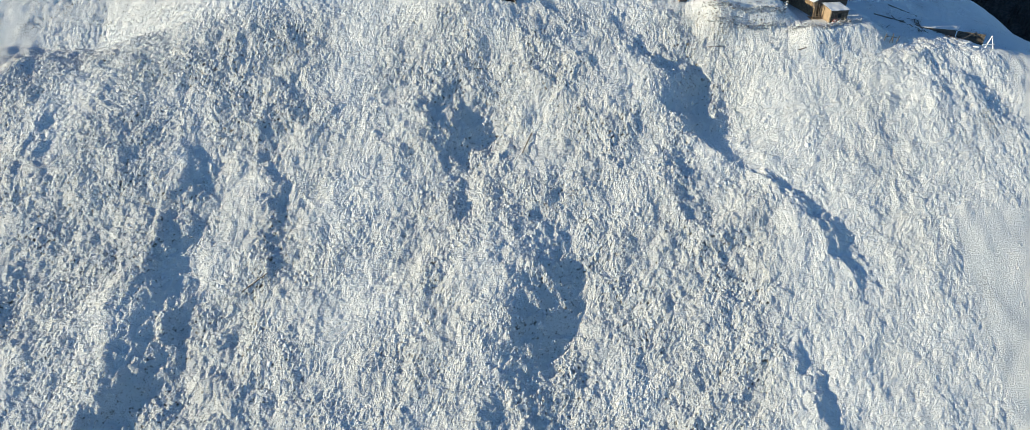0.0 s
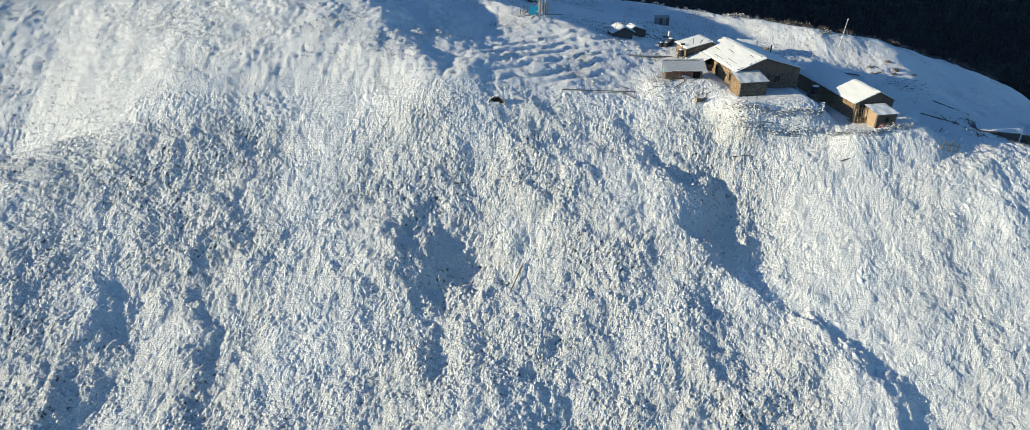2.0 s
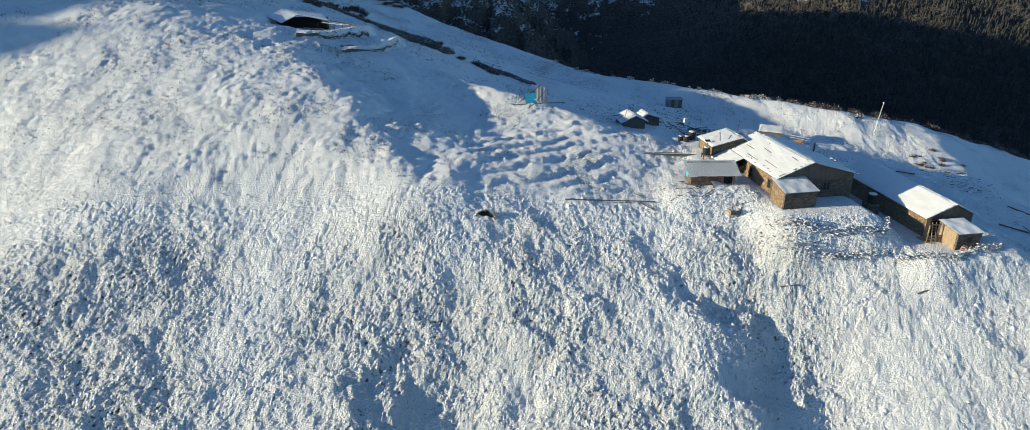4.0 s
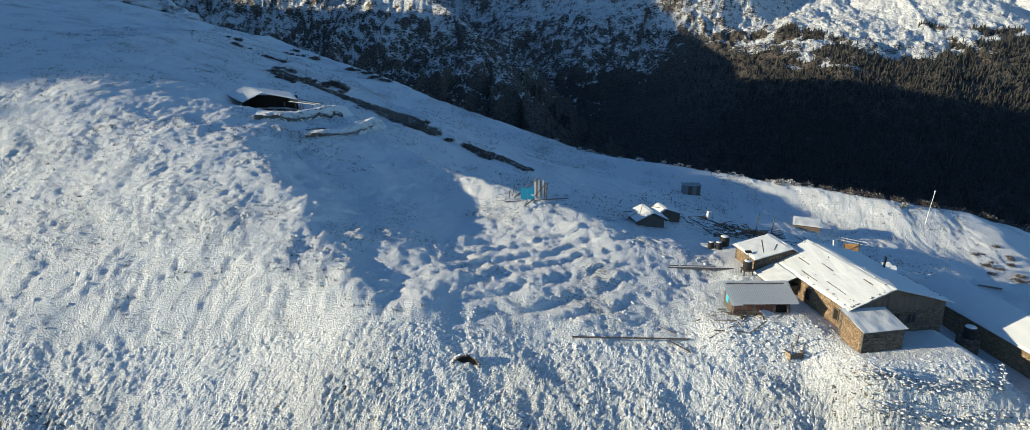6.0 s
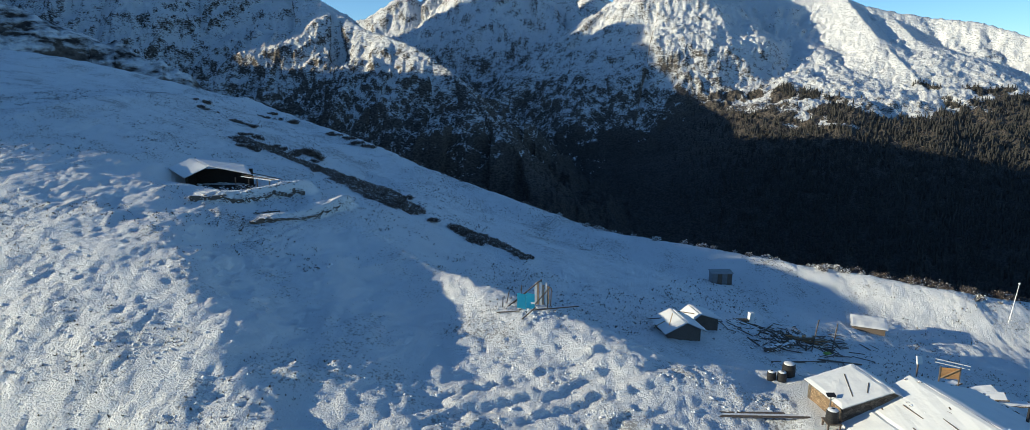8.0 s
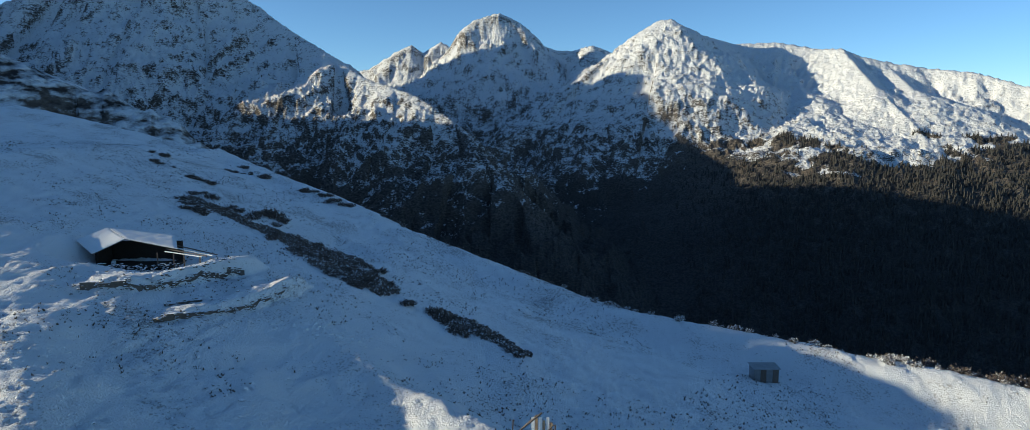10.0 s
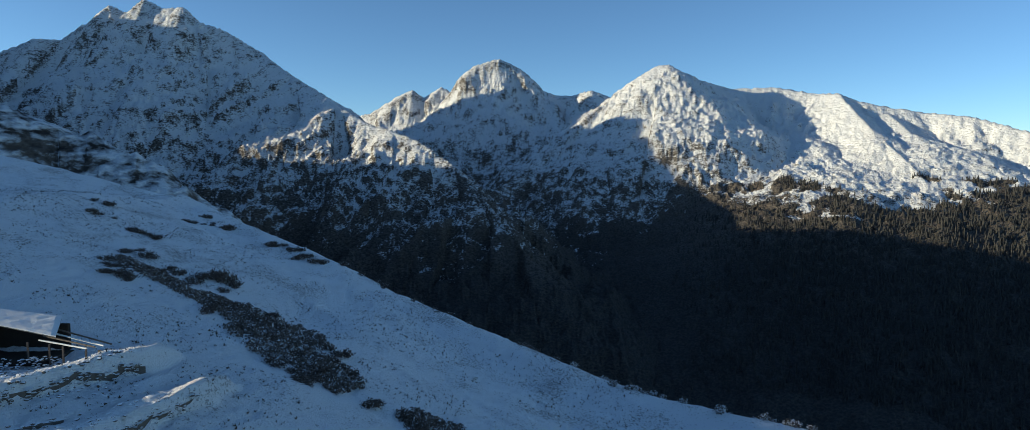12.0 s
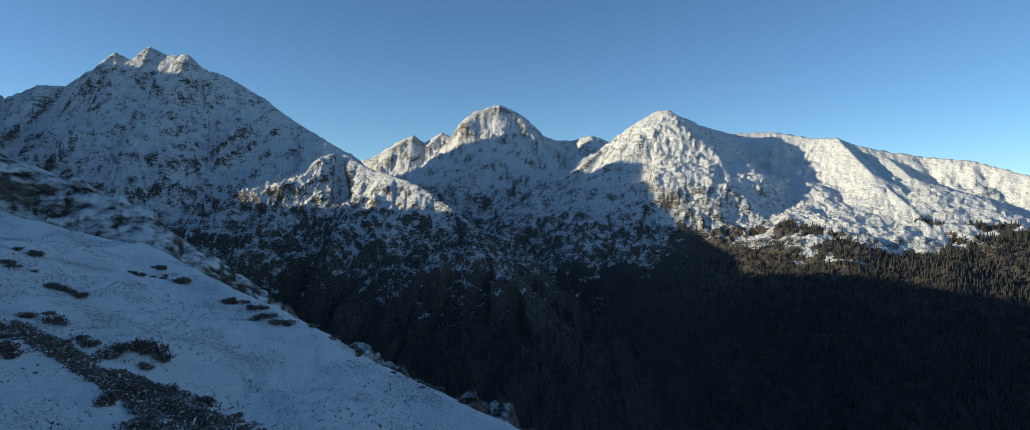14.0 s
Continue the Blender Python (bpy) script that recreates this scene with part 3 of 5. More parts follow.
def roof_plane(house, corners, seed, snow=0.13, gap=0.012):
    bm = bmesh.new()
    slab(bm, corners, 0.05)
    roof = part("roof", bm, M_TIN, house, "thin tin roof sheet")
    a, b, c, d = [Vector(p) for p in corners]
    up = (b - a).cross(d - a).normalized() * 0.054
    bm = bmesh.new()
    slab(bm, [p + up for p in (a, b, c, d)], snow, 14, 10, 0.05, seed, gap)
    part("snow_cover", bm, M_ROOFSNOW, roof, "even layer of fresh snow")
    return roof


def gable_house(name, m, label, width, length, eave, ridge_x, ridge, over, walls=(None, None), base=-0.8):
    """Origin: front left wall corner on the ground; x right, y back."""
    house = thing(name, m, label, "house")
    front, side = walls
    t = 0.35

    def roof_z(x):
        if x < ridge_x:
            return eave + (ridge - eave) * (x + over) / (ridge_x + over)
        return eave + (ridge - eave) * (width + over - x) / (width + over - ridge_x)

    for y0, nm in ((0, "front_wall"), (length - t, "back_wall")):
        bm = bmesh.new()
        prism(bm, [(0, base), (width, base), (width, roof_z(width)), (ridge_x, ridge - 0.02), (0, roof_z(0))], y0, y0 + t)
        part(nm, bm, front, house)
    for x0, x1 in ((0, t), (width - t, width)):
        bm = bmesh.new()
        top = min(roof_z(x0), roof_z(x1))
        box(bm, x0, t, base, x1, length - t, top - 0.01)
        # the west wall takes its own tone, which has the sunlight painted in
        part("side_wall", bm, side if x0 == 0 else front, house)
    o = over
    roof_plane(house, [(-o, -o, eave), (ridge_x, -o, ridge), (ridge_x, length + o, ridge), (-o, length + o, eave)], 3)
    roof_plane(house, [(ridge_x, -o, ridge), (width + o, -o, eave), (width + o, length + o, eave), (ridge_x, length + o, ridge)], 5)
    return house


def mono_hut(name, m, label, width, depth, front_h, back_h, over, front, side, category="hut", snow=0.1, base=-0.8):
    """A hut under one slope that falls to the front. Origin: front left corner on the ground."""
    hut = thing(name, m, label, category)
    t = 0.28
    for y0, h, nm in ((0, front_h, "front_wall"), (depth - t, back_h - (back_h - front_h) * t / depth, "back_wall")):
        bm = bmesh.new()
        box(bm, 0, y0, base, width, y0 + t, h - 0.01)
        part(nm, bm, front, hut)
    for x0 in (0, width - t):
        bm = bmesh.new()
        prism(bm, [(t, base), (depth - t, base), (depth - t, back_h - 0.03 - (back_h - front_h) * t / depth), (t, front_h + 0.01)], x0, x0 + t)
        bmesh.ops.transform(bm, matrix=Matrix(((0, 1, 0, 0), (1, 0, 0, 0), (0, 0, 1, 0), (0, 0, 0, 1))), verts=bm.verts)
        bmesh.ops.reverse_faces(bm, faces=bm.faces)
        part("side_wall", bm, side, hut)
    o, k = over, (back_h - front_h) / depth
    roof_plane(hut, [(-o, -o, front_h - k * o), (width + o, -o, front_h - k * o), (width + o, depth + o, back_h + k * o), (-o, depth + o, back_h + k * o)], 9, snow)
    return hut


def gz(x, y):
    """Height of the snow at a place."""
    return float(surface(np.array([x]), np.array([y]))[0])


def beam(bm, a, b, w, d=None):
    """A squared timber from a to b."""
    a, b = Vector(a), Vector(b)
    way = b - a
    m = Matrix.Translation(a) @ way.to_track_quat("Z", "Y").to_matrix().to_4x4()
    box(bm, -w / 2, -(d or w) / 2, 0, w / 2, (d or w) / 2, way.length, m)


def timber(name, a, b, w, material, parent=None, label="", d=None):
    bm = bmesh.new()
    beam(bm, a, b, w, d)
    return part(name, bm, material, parent, label)


def window(house, x, z, w, h, y=-0.03):
    bm = bmesh.new()
    for x0, z0, x1, z1 in ((x, z, x + w, z + 0.07), (x, z + h - 0.07, x + w, z + h), (x, z + 0.07, x + 0.07, z + h - 0.07), (x + w - 0.07, z + 0.07, x + w, z + h - 0.07),
                           (x + w / 2 - 0.03, z + 0.07, x + w / 2 + 0.03, z + h - 0.07)):
        box(bm, x0, y - 0.04, z0, x1, y + 0.06, z1)
    frame_part = part("window", bm, M_WOOD, house, "weathered wooden window frame")
    bm = bmesh.new()
    box(bm, x + 0.05, y - 0.005, z + 0.05, x + w - 0.05, y + 0.025, z + h - 0.05)
    part("pane", bm, M_GLASS, frame_part, "dark glass pane")


def boards(house, x0, x1, zlow, ztop, material, step=0.26, y=-0.05, name="board"):
    """Upright boards on a front wall; ztop is a height for each place."""
    x = x0
    while x < x1 - 0.05:
        w = min(step * random.uniform(0.8, 1.15), x1 - x)
        bm = bmesh.new()
        top = min(ztop(x), ztop(x + w)) - 0.06
        box(bm, x + 0.008, y - random.uniform(0, 0.02), zlow + random.uniform(-0.05, 0.05), x + w - 0.008, y + 0.045, top)
        part(name, bm, material, house)
        x += w


def rock(bm, centre, size, seed, flat=0.7):
    """A rough angular stone."""
    made = bmesh.ops.create_icosphere(bm, subdivisions=1, radius=1)["verts"]
    turn = Euler((seed * 1.7, seed * 2.3, seed * 3.1)).to_matrix()
    for v in made:
        v.co *= 1 + 0.45 * noise.noise(v.co * 1.7 + Vector((seed * 3.3, seed, 0)))
        v.co = Vector(centre) + (turn @ v.co) * size
        v.co.z = centre[2] + (v.co.z - centre[2]) * flat


M_GLASS = make_plain("dark_window_glass", (0.02, 0.025, 0.03), (0.03, 0.035, 0.04), 2.0, 0.12)
M_RED = make_wood("red_brown_boards", (0.12, 0.045, 0.03), (0.22, 0.09, 0.06))
M_BLUE = make_plain("turquoise_sheet", (0.05, 0.38, 0.52), (0.10, 0.50, 0.62), 2.0, 0.5)
M_WHITE = make_plain("white_board", (0.70, 0.70, 0.68), (0.82, 0.82, 0.80), 3.0, 0.6)
M_ORANGE = make_wood("orange_boards", (0.52, 0.25, 0.08), (0.68, 0.37, 0.14))
M_BLACK = make_plain("black_plastic", (0.015, 0.015, 0.016), (0.03, 0.03, 0.032), 3.0, 0.45)
M_PINK = make_plain("faded_red_paint", (0.50, 0.20, 0.17), (0.62, 0.33, 0.28), 5.0, 0.6)
# earth with the shade inside the open shed put into its colour
M_SHED_SHADE = make_plain("shaded_earth", (0.018, 0.015, 0.012), (0.045, 0.036, 0.028), 4.0, 0.95, 0, 0.03)


def make_snowy_rock(name, snow):
    n = Nodes(name)
    up = n.split(n.pos.outputs["True Normal"])[2]
    stone = n.mix(n.noise(3.0, 4), (0.06, 0.052, 0.045), (0.19, 0.16, 0.135))
    cover = n.math("ADD", n.ramp(up, -0.1, 0.9, 0.0, 0.8), n.math("MULTIPLY", n.noise(4.0, 4, 0.65), 0.5))
    n.bump(n.noise(9.0, 4), 0.03)
    return n.done(n.mix(n.ramp(cover, snow, snow + 0.12), stone, SNOW), 0.85, 0, 0.2)


M_ROCK = make_snowy_rock("snowy_field_stone", 0.64)
M_ROCK_DARK = make_snowy_rock("dark_field_stone", 0.88)


def make_snowy_tin():
    n = Nodes("snow_dusted_tin")
    where = n.coord.outputs["Object"]
    patch = n.math("ADD", n.noise(1.6, 4, 0.6, where), n.math("MULTIPLY", n.noise(9, 3, 0.6, where), 0.35))
    tin = n.mix(n.noise(3, 4, 0.6, where), (0.30, 0.33, 0.34), (0.45, 0.47, 0.47))
    n.bump(patch, 0.03)
    return n.done(n.mix(n.ramp(patch, 0.32, 0.52, 0.6, 1.0), tin, (0.82, 0.83, 0.84)), 0.65, 0, 0.3)


M_SNOWTIN = make_snowy_tin()

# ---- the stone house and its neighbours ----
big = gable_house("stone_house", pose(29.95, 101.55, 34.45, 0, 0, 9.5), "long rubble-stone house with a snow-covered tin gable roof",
                  8.8, 11.3, 2.45, 3.6, 4.05, 0.4, (M_STONE, M_STONE_SUNLIT))


def big_top(x):
    return 2.45 + 1.6 * (x + 0.4) / 4.0 if x < 3.6 else 2.45 + 1.6 * (9.2 - x) / 5.6


boards(big, 3.4, 8.75, 2.05, big_top, M_WOOD)
boards(big, 0.1, 3.4, 2.45, big_top, M_WOOD)
window(big, 5.3, 0.75, 0.9, 1.0)
window(big, 4.05, 0.95, 0.6, 0.85)
for wy in (1.2, 5.2):
    bm = bmesh.new()
    box(bm, -0.03, wy, 0.85, 0.05, wy + 0.55, 1.75)
    opening = part("side_window", bm, M_DARK, big, "dark panel for the shade in a window opening")
    for dy in (-0.07, 0.55):
        timber("jamb", (-0.05, wy + dy + 0.035, 0.8), (-0.05, wy + dy + 0.035, 1.8), 0.07, M_WOOD, opening)
    timber("lintel", (-0.05, wy - 0.12, 1.82), (-0.05, wy + 0.67, 1.82), 0.09, M_WOOD, opening)
for i in range(46):
    # stones and battens that hold the sheets down
    side = i % 3
    u, v = (random.choice((0.04, 0.10, 0.94, 0.5)) + random.uniform(-0.02, 0.02), random.uniform(0.03, 0.97)) if side else (random.uniform(0.05, 0.95), random.choice((0.02, 0.98)))
    x = -0.4 + 4.0 * u if side < 2 else 9.2 - 5.6 * abs(u - 0.06)
    bm = bmesh.new()
    rock(bm, (0, 0, 0), random.uniform(0.07, 0.14), i, 0.6)
    part("roof_stone", bm, M_ROCK, big, at=pose(x, -0.4 + 12.1 * v, big_top(x) + 0.20, 0, 0, i * 40))
for a, b in (((0.6, 1.5), (0.7, 4.2)), ((1.9, 5.2), (2.0, 6.9)), ((1.2, 7.6), (1.25, 9.4)), ((2.7, 1.2), (2.75, 2.4)), ((0.2, 4.8), (0.25, 7.3))):
    timber("batten", (a[0], a[1], big_top(a[0]) + 0.2), (b[0], b[1], big_top(b[0]) + 0.2), 0.06, M_WOOD, big)
for i in range(30):
    # scraps of wood and stone that break through the roof snow
    x, y = random.choice((random.uniform(-0.3, 0.5), random.uniform(0.3, 3.2), random.uniform(8.6, 9.1))), random.uniform(0.2, 11.4)
    dx, dy = random.uniform(-0.12, 0.12), random.uniform(0.08, 0.35)
    timber("batten", (x, y, big_top(x) + 0.17), (x + dx, y + dy, big_top(x + dx) + 0.17), random.uniform(0.04, 0.09), M_WOOD, big)
timber("stove_pipe", (8.1, 6.6, 2.6), (8.1, 6.6, 4.0), 0.14, M_BLACK, big, "black stove pipe")

wing = thing("side_wing", pose(29.95, 101.55, 34.45, 0, 0, 9.5), "low stone wing beside the house under a snowy roof", "hut")
roof_plane(wing, [(-2.6, 6.7, 1.62), (-0.35, 6.7, 2.5), (-0.35, 11.75, 2.5), (-2.6, 11.2, 1.62)], 13, 0.12)
for x0, y0, x1, y1, nm in ((-2.5, 6.95, -0.02, 7.2, "front_wall"), (-2.5, 7.2, -2.25, 10.8, "side_wall")):
    bm = bmesh.new()
    box(bm, x0, y0, -0.6, x1, y1, 1.55)
    part(nm, bm, M_STONE, wing)

lean = mono_hut("lean_to", pose(29.78, 98.8, 34.5, 0, 0, 11.0), "stone lean-to with a snow-dusted tin roof against the gable", 3.65, 2.75, 1.78, 2.42, 0.14, M_STONE, M_STONE_SUNLIT, snow=0.05)
timber("lintel", (0.6, -0.04, 1.2), (1.9, -0.04, 1.2), 0.1, M_WOOD, lean)

back = gable_house("back_hut", pose(25.75, 111.3, 36.2, 0, 0, 8.5), "small stone hut with a snow-covered tin roof",
                   5.0, 4.0, 1.2, 3.5, 2.1, 0.25, (M_STONE, M_STONE_SUNLIT))
for a, b in (((1.0, 0.5), (2.2, 3.2)), ((2.0, 0.4), (2.8, 1.4))):
    timber("batten", (a[0], a[1], 1.45 + 0.24 * a[0]), (b[0], b[1], 1.45 + 0.24 * b[0]), 0.06, M_WOOD, back)

shack = thing("shack", pose(21.4, 104.0, 35.25, 0, 0, 0.5), "low shack of stone and boards under a thin snow-dusted tin roof", "hut")
bm = bmesh.new()
box(bm, 0.05, 0.0, -0.6, 2.2, 0.3, 1.2)
part("front_wall", bm, M_STONE, shack)
bm = bmesh.new()
box(bm, 0.0, 2.1, -0.6, 5.0, 2.4, 1.95)
part("back_wall", bm, M_STONE, shack)
for x0, mat in ((0.0, M_WOOD), (4.75, M_STONE)):
    bm = bmesh.new()
    box(bm, x0, 0.3, -0.6, x0 + 0.2, 2.1, 1.25)
    part("side_wall", bm, mat, shack)
bm = bmesh.new()
box(bm, -0.04, 1.2, 0.5, -0.005, 1.8, 1.3)
part("patch", bm, M_BLUE, shack, "turquoise sheet patch")
for i in range(9):
    bm = bmesh.new()
    box(bm, 2.2 + i * 0.15, 0.02, -0.3, 2.34 + i * 0.15, 0.08, 1.18)
    part("board", bm, M_RED, shack, "red-brown board")
for i in range(8):
    bm = bmesh.new()
    box(bm, 0.08 + i * 0.265, -0.05, 0.45, 0.33 + i * 0.265, -0.005, 1.17)
    part("board", bm, M_RED if i % 3 else M_WOOD, shack, "dark upright board")
bm = bmesh.new()
box(bm, 3.6, 0.5, -0.5, 4.7, 0.6, 1.15)
part("doorway", bm, M_DARK, shack, "dark panel for the shade in an open doorway")
for x in (3.58, 4.72):
    timber("door_post", (x, 0.05, -0.4), (x, 0.05, 1.2), 0.1, M_WOOD, shack)
for i in range(6):
    # corrugated sheets
    bm = bmesh.new()
    x0, w, rows = -0.3 + i * 0.95, 1.0, []
    for k in range(25):
        x = x0 + w * k / 24
        z = 0.006 * math.sin(k / 24 * 6.283 * 6) + 0.012 * (i % 2)
        lo, hi = -0.3 + random.uniform(-0.01, 0.01) - 0.12 * (i == 0), 2.55
        rows.append((bm.verts.new((x, lo, 1.2 + 0.33 * lo + z)), bm.verts.new((x, hi, 1.2 + 0.33 * hi + z))))
    for (a, b), (c, d) in zip(rows, rows[1:]):
        bm.faces.new((a, c, d, b))
    bmesh.ops.solidify(bm, geom=bm.faces[:], thickness=0.012)
    part("roof_sheet", bm, M_SNOWTIN, shack, "corrugated sheet dusted with snow")

fallen = thing("fallen_sheet", pose(23.9, 103.1, 35.45, 24, 6, 35), "pale sheet leaning on the rubble before the shack", "sheet")
bm = bmesh.new()
slab(bm, [(0, 0, 0), (1.3, 0, 0), (1.3, 0.8, 0), (0, 0.8, 0)], 0.05, 4, 3, 0.02, 2)
part("sheet", bm, M_WHITE, fallen)

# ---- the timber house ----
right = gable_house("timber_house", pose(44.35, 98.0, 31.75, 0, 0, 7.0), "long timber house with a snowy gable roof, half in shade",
                    5.1, 14.6, 2.15, 2.7, 3.55, 0.4, (M_WOOD, M_STONE_SUNLIT))


def right_top(x):
    return 2.15 + 1.4 * (x + 0.4) / 3.1 if x < 2.7 else 2.15 + 1.4 * (5.5 - x) / 2.8


boards(right, 1.1, 5.0, 1.95, right_top, M_WOOD)
window(right, 2.3, 2.35, 0.4, 0.55)
window(right, 2.95, 2.35, 0.4, 0.55)
# pale wood puts the sun on this corner into its colour
bm = bmesh.new()
box(bm, -0.04, -0.06, -0.5, 0.5, -0.005, 2.2)
part("corner_board", bm, M_WOOD_TAN, right, "corner boards paled for the sun falling on them")
bm = bmesh.new()
box(bm, 0.55, -0.04, 0.1, 1.5, 0.02, 1.75)
part("doorway", bm, M_DARK, right, "dark panel for the shade in an open doorway")

porch = thing("porch", pose(43.9, 96.55, 31.6, 0, 0, 7.0), "bare timber porch with a rail and a leaning ladder", "porch")
bm = bmesh.new()
box(bm, -0.1, 0, 0.12, 2.0, 1.35, 0.24)
part("deck", bm, M_WOOD_TAN, porch)
for x in (0.0, 1.0, 1.95):
    timber("post", (x, 0.05, -0.5), (x, 0.05, 2.1 if x < 1.9 else 0.9), 0.11, M_WOOD_TAN, porch)
for z in (0.55, 0.9):
    timber("rail", (-0.05, -0.02, z), (2.3, -0.02, z), 0.08, M_WOOD_TAN, porch)
timber("header", (-0.1, 0.05, 2.05), (1.1, 0.05, 2.1), 0.1, M_WOOD, porch)
ladder = thing("ladder", pose(44.25, 96.35, 31.75, -12, 0, 8.0), "wooden ladder leaning against the porch", "ladder")
for x in (0.0, 0.42):
    timber("stile", (x, 0, 0), (x, 0, 2.2), 0.06, M_WOOD_TAN, ladder)
for i in range(7):
    timber("rung", (0.03, 0, 0.25 + i * 0.29), (0.39, 0, 0.25 + i * 0.29), 0.045, M_WOOD_TAN, ladder)
annex = mono_hut("porch_annex", pose(45.75, 94.85, 31.55, 0, 0, 9.0), "small boarded annex with a patchy snow roof", 2.6, 2.6, 1.95, 2.3, 0.15, M_STONE, M_WOOD_TAN, snow=0.03)
for ob in annex.children_recursive:
    if ob.name.startswith("snow_cover"):
        ob.data.materials[0] = M_SNOWTIN
bm = bmesh.new()
box(bm, 1.1, -0.03, 0.9, 1.6, 0.02, 1.5)
part("window", bm, M_GLASS, annex, "small dark window")
wheel = thing("cable_wheel", pose(46.45, 94.6, 31.95, 80, 0, 15), "faded red iron wheel leaning beside the annex", "wheel")
bm = bmesh.new()
rim_pts = [(0.42 * math.cos(a), 0.42 * math.sin(a), 0) for a in np.linspace(0, 6.2832, 19)]
for a, b in zip(rim_pts, rim_pts[1:]):
    beam(bm, a, b, 0.08)
part("rim", bm, M_PINK, wheel)
for a in (0.3, 1.35, 2.4):
    timber("spoke", (0.42 * math.cos(a), 0.42 * math.sin(a), 0), (-0.42 * math.cos(a), -0.42 * math.sin(a), 0), 0.05, M_PINK, wheel)


def barrel(name, x, y, r, h, label, group, z=None, snow=True):
    z = gz(x, y) - 0.05 if z is None else z
    ob = thing(name, pose(x, y, z), label, "tank", group)
    bm = bmesh.new()
    prof = [(r, 0), (r, h * 0.3), (r * 1.04, h * 0.33), (r, h * 0.36), (r, h * 0.62), (r * 1.04, h * 0.65), (r, h * 0.68), (r * 0.98, h * 0.9), (r * 0.55, h), (r * 0.3, h)]
    rings = [[bm.verts.new((q * math.cos(a), q * math.sin(a), zz)) for a in np.linspace(0, 6.2832, 21)[:-1]] for q, zz in prof]
    for lo, hi in zip(rings, rings[1:]):
        for i in range(20):
            bm.faces.new((lo[i], lo[(i + 1) % 20], hi[(i + 1) % 20], hi[i]))
    bm.faces.new(rings[-1])
    bm.faces.new(rings[0][::-1])
    body = part("body", bm, M_BLACK, ob)
    bm = bmesh.new()
    bmesh.ops.create_cone(bm, cap_ends=True, segments=14, radius1=r * 0.3, radius2=r * 0.26, depth=0.08, matrix=pose(0, 0, h + 0.04))
    lid = part("lid", bm, M_BLACK, body)
    if snow:
        bm = bmesh.new()
        bmesh.ops.create_uvsphere(bm, u_segments=14, v_segments=7, radius=r * 0.85, matrix=pose(0, 0, h * 0.97) @ Matrix.Diagonal((1, 1, 0.28, 1)))
        part("snow_cap", bm, M_ROOFSNOW, body, "cap of snow")
    return ob


barrel("water_tank", 25.1, 118.6, 0.5, 1.05, "black plastic water tank capped with snow", "water tanks")
barrel("water_tank", 24.3, 117.9, 0.36, 0.75, "small black plastic water tank capped with snow", "water tanks")
barrel("water_tank", 23.55, 118.1, 0.34, 0.7, "small black plastic water tank capped with snow", "water tanks")
stand = thing("tank_stand", pose(24.9, 111.0, gz(24.9, 111.0) - 0.1), "rough timber stand under a water tank", "stand")
for dx, dy in ((-0.4, -0.4), (0.4, -0.4), (0.4, 0.4), (-0.4, 0.4)):
    timber("leg", (dx, dy, -0.3), (dx, dy, 0.55), 0.1, M_WOOD, stand)
bm = bmesh.new()
box(bm, -0.5, -0.5, 0.55, 0.5, 0.5, 0.62)
part("platform", bm, M_WOOD, stand)
barrel("water_tank", 24.9, 111.0, 0.42, 0.85, "black plastic water tank on a timber stand", "water tanks", z=gz(24.9, 111.0) + 0.52)
barrel("water_tank", 41.25, 103.1, 0.5, 1.0, "black plastic water tank in the shade between the houses", "water tanks", z=33.6)
tank_base = thing("stone_plinth", pose(41.25, 103.1, 32.0), "rough stone plinth under a water tank", "plinth")
bm = bmesh.new()
box(bm, -0.65, -0.6, -1.0, 0.65, 0.6, 1.6)
part("stones", bm, M_STONE, tank_base)

lamp_post = thing("solar_lamp", pose(25.3, 112.2, gz(25.3, 112.2)), "thin pole with a small solar panel on top", "lamp")
timber("pole", (0, 0, -0.3), (0, 0, 1.75), 0.06, M_TIN, lamp_post)
bm = bmesh.new()
box(bm, -0.3, -0.2, -0.02, 0.3, 0.2, 0.02, pose(0, 0, 1.78, 20, 0, 0))
part("panel", bm, M_BLACK, lamp_post, "dark solar panel")

# ---- small huts behind ----
hut_b = gable_house("hut", pose(17.75, 128.1, gz(19.5, 129.4) - 0.1, 0, 0, 10.0), "small dark timber hut with poles through its snowy roof", 3.3, 3.2, 0.9, 1.75, 1.85, 0.4, (M_WOOD, M_WOOD))
for k, (a, b) in enumerate((((-0.9, 2.9, 1.25), (0.9, 2.4, 1.45)), ((0.3, 0.6, 1.2), (0.55, 0.4, 2.7)), ((-0.7, 1.6, 0.9), (0.3, 1.5, 1.5)), ((2.0, 2.8, 1.9), (3.6, 2.2, 1.75)))):
    timber("pole", a, b, 0.07, M_WOOD_TAN if k else M_WOOD, hut_b)
hut_c = gable_house("hut", pose(21.3, 132.4, gz(22.5, 133.5) - 0.1, 0, 0, 10.0), "small dark timber hut half buried in snow", 2.7, 2.4, 1.0, 0.7, 1.75, 0.3, (M_WOOD, M_WOOD))

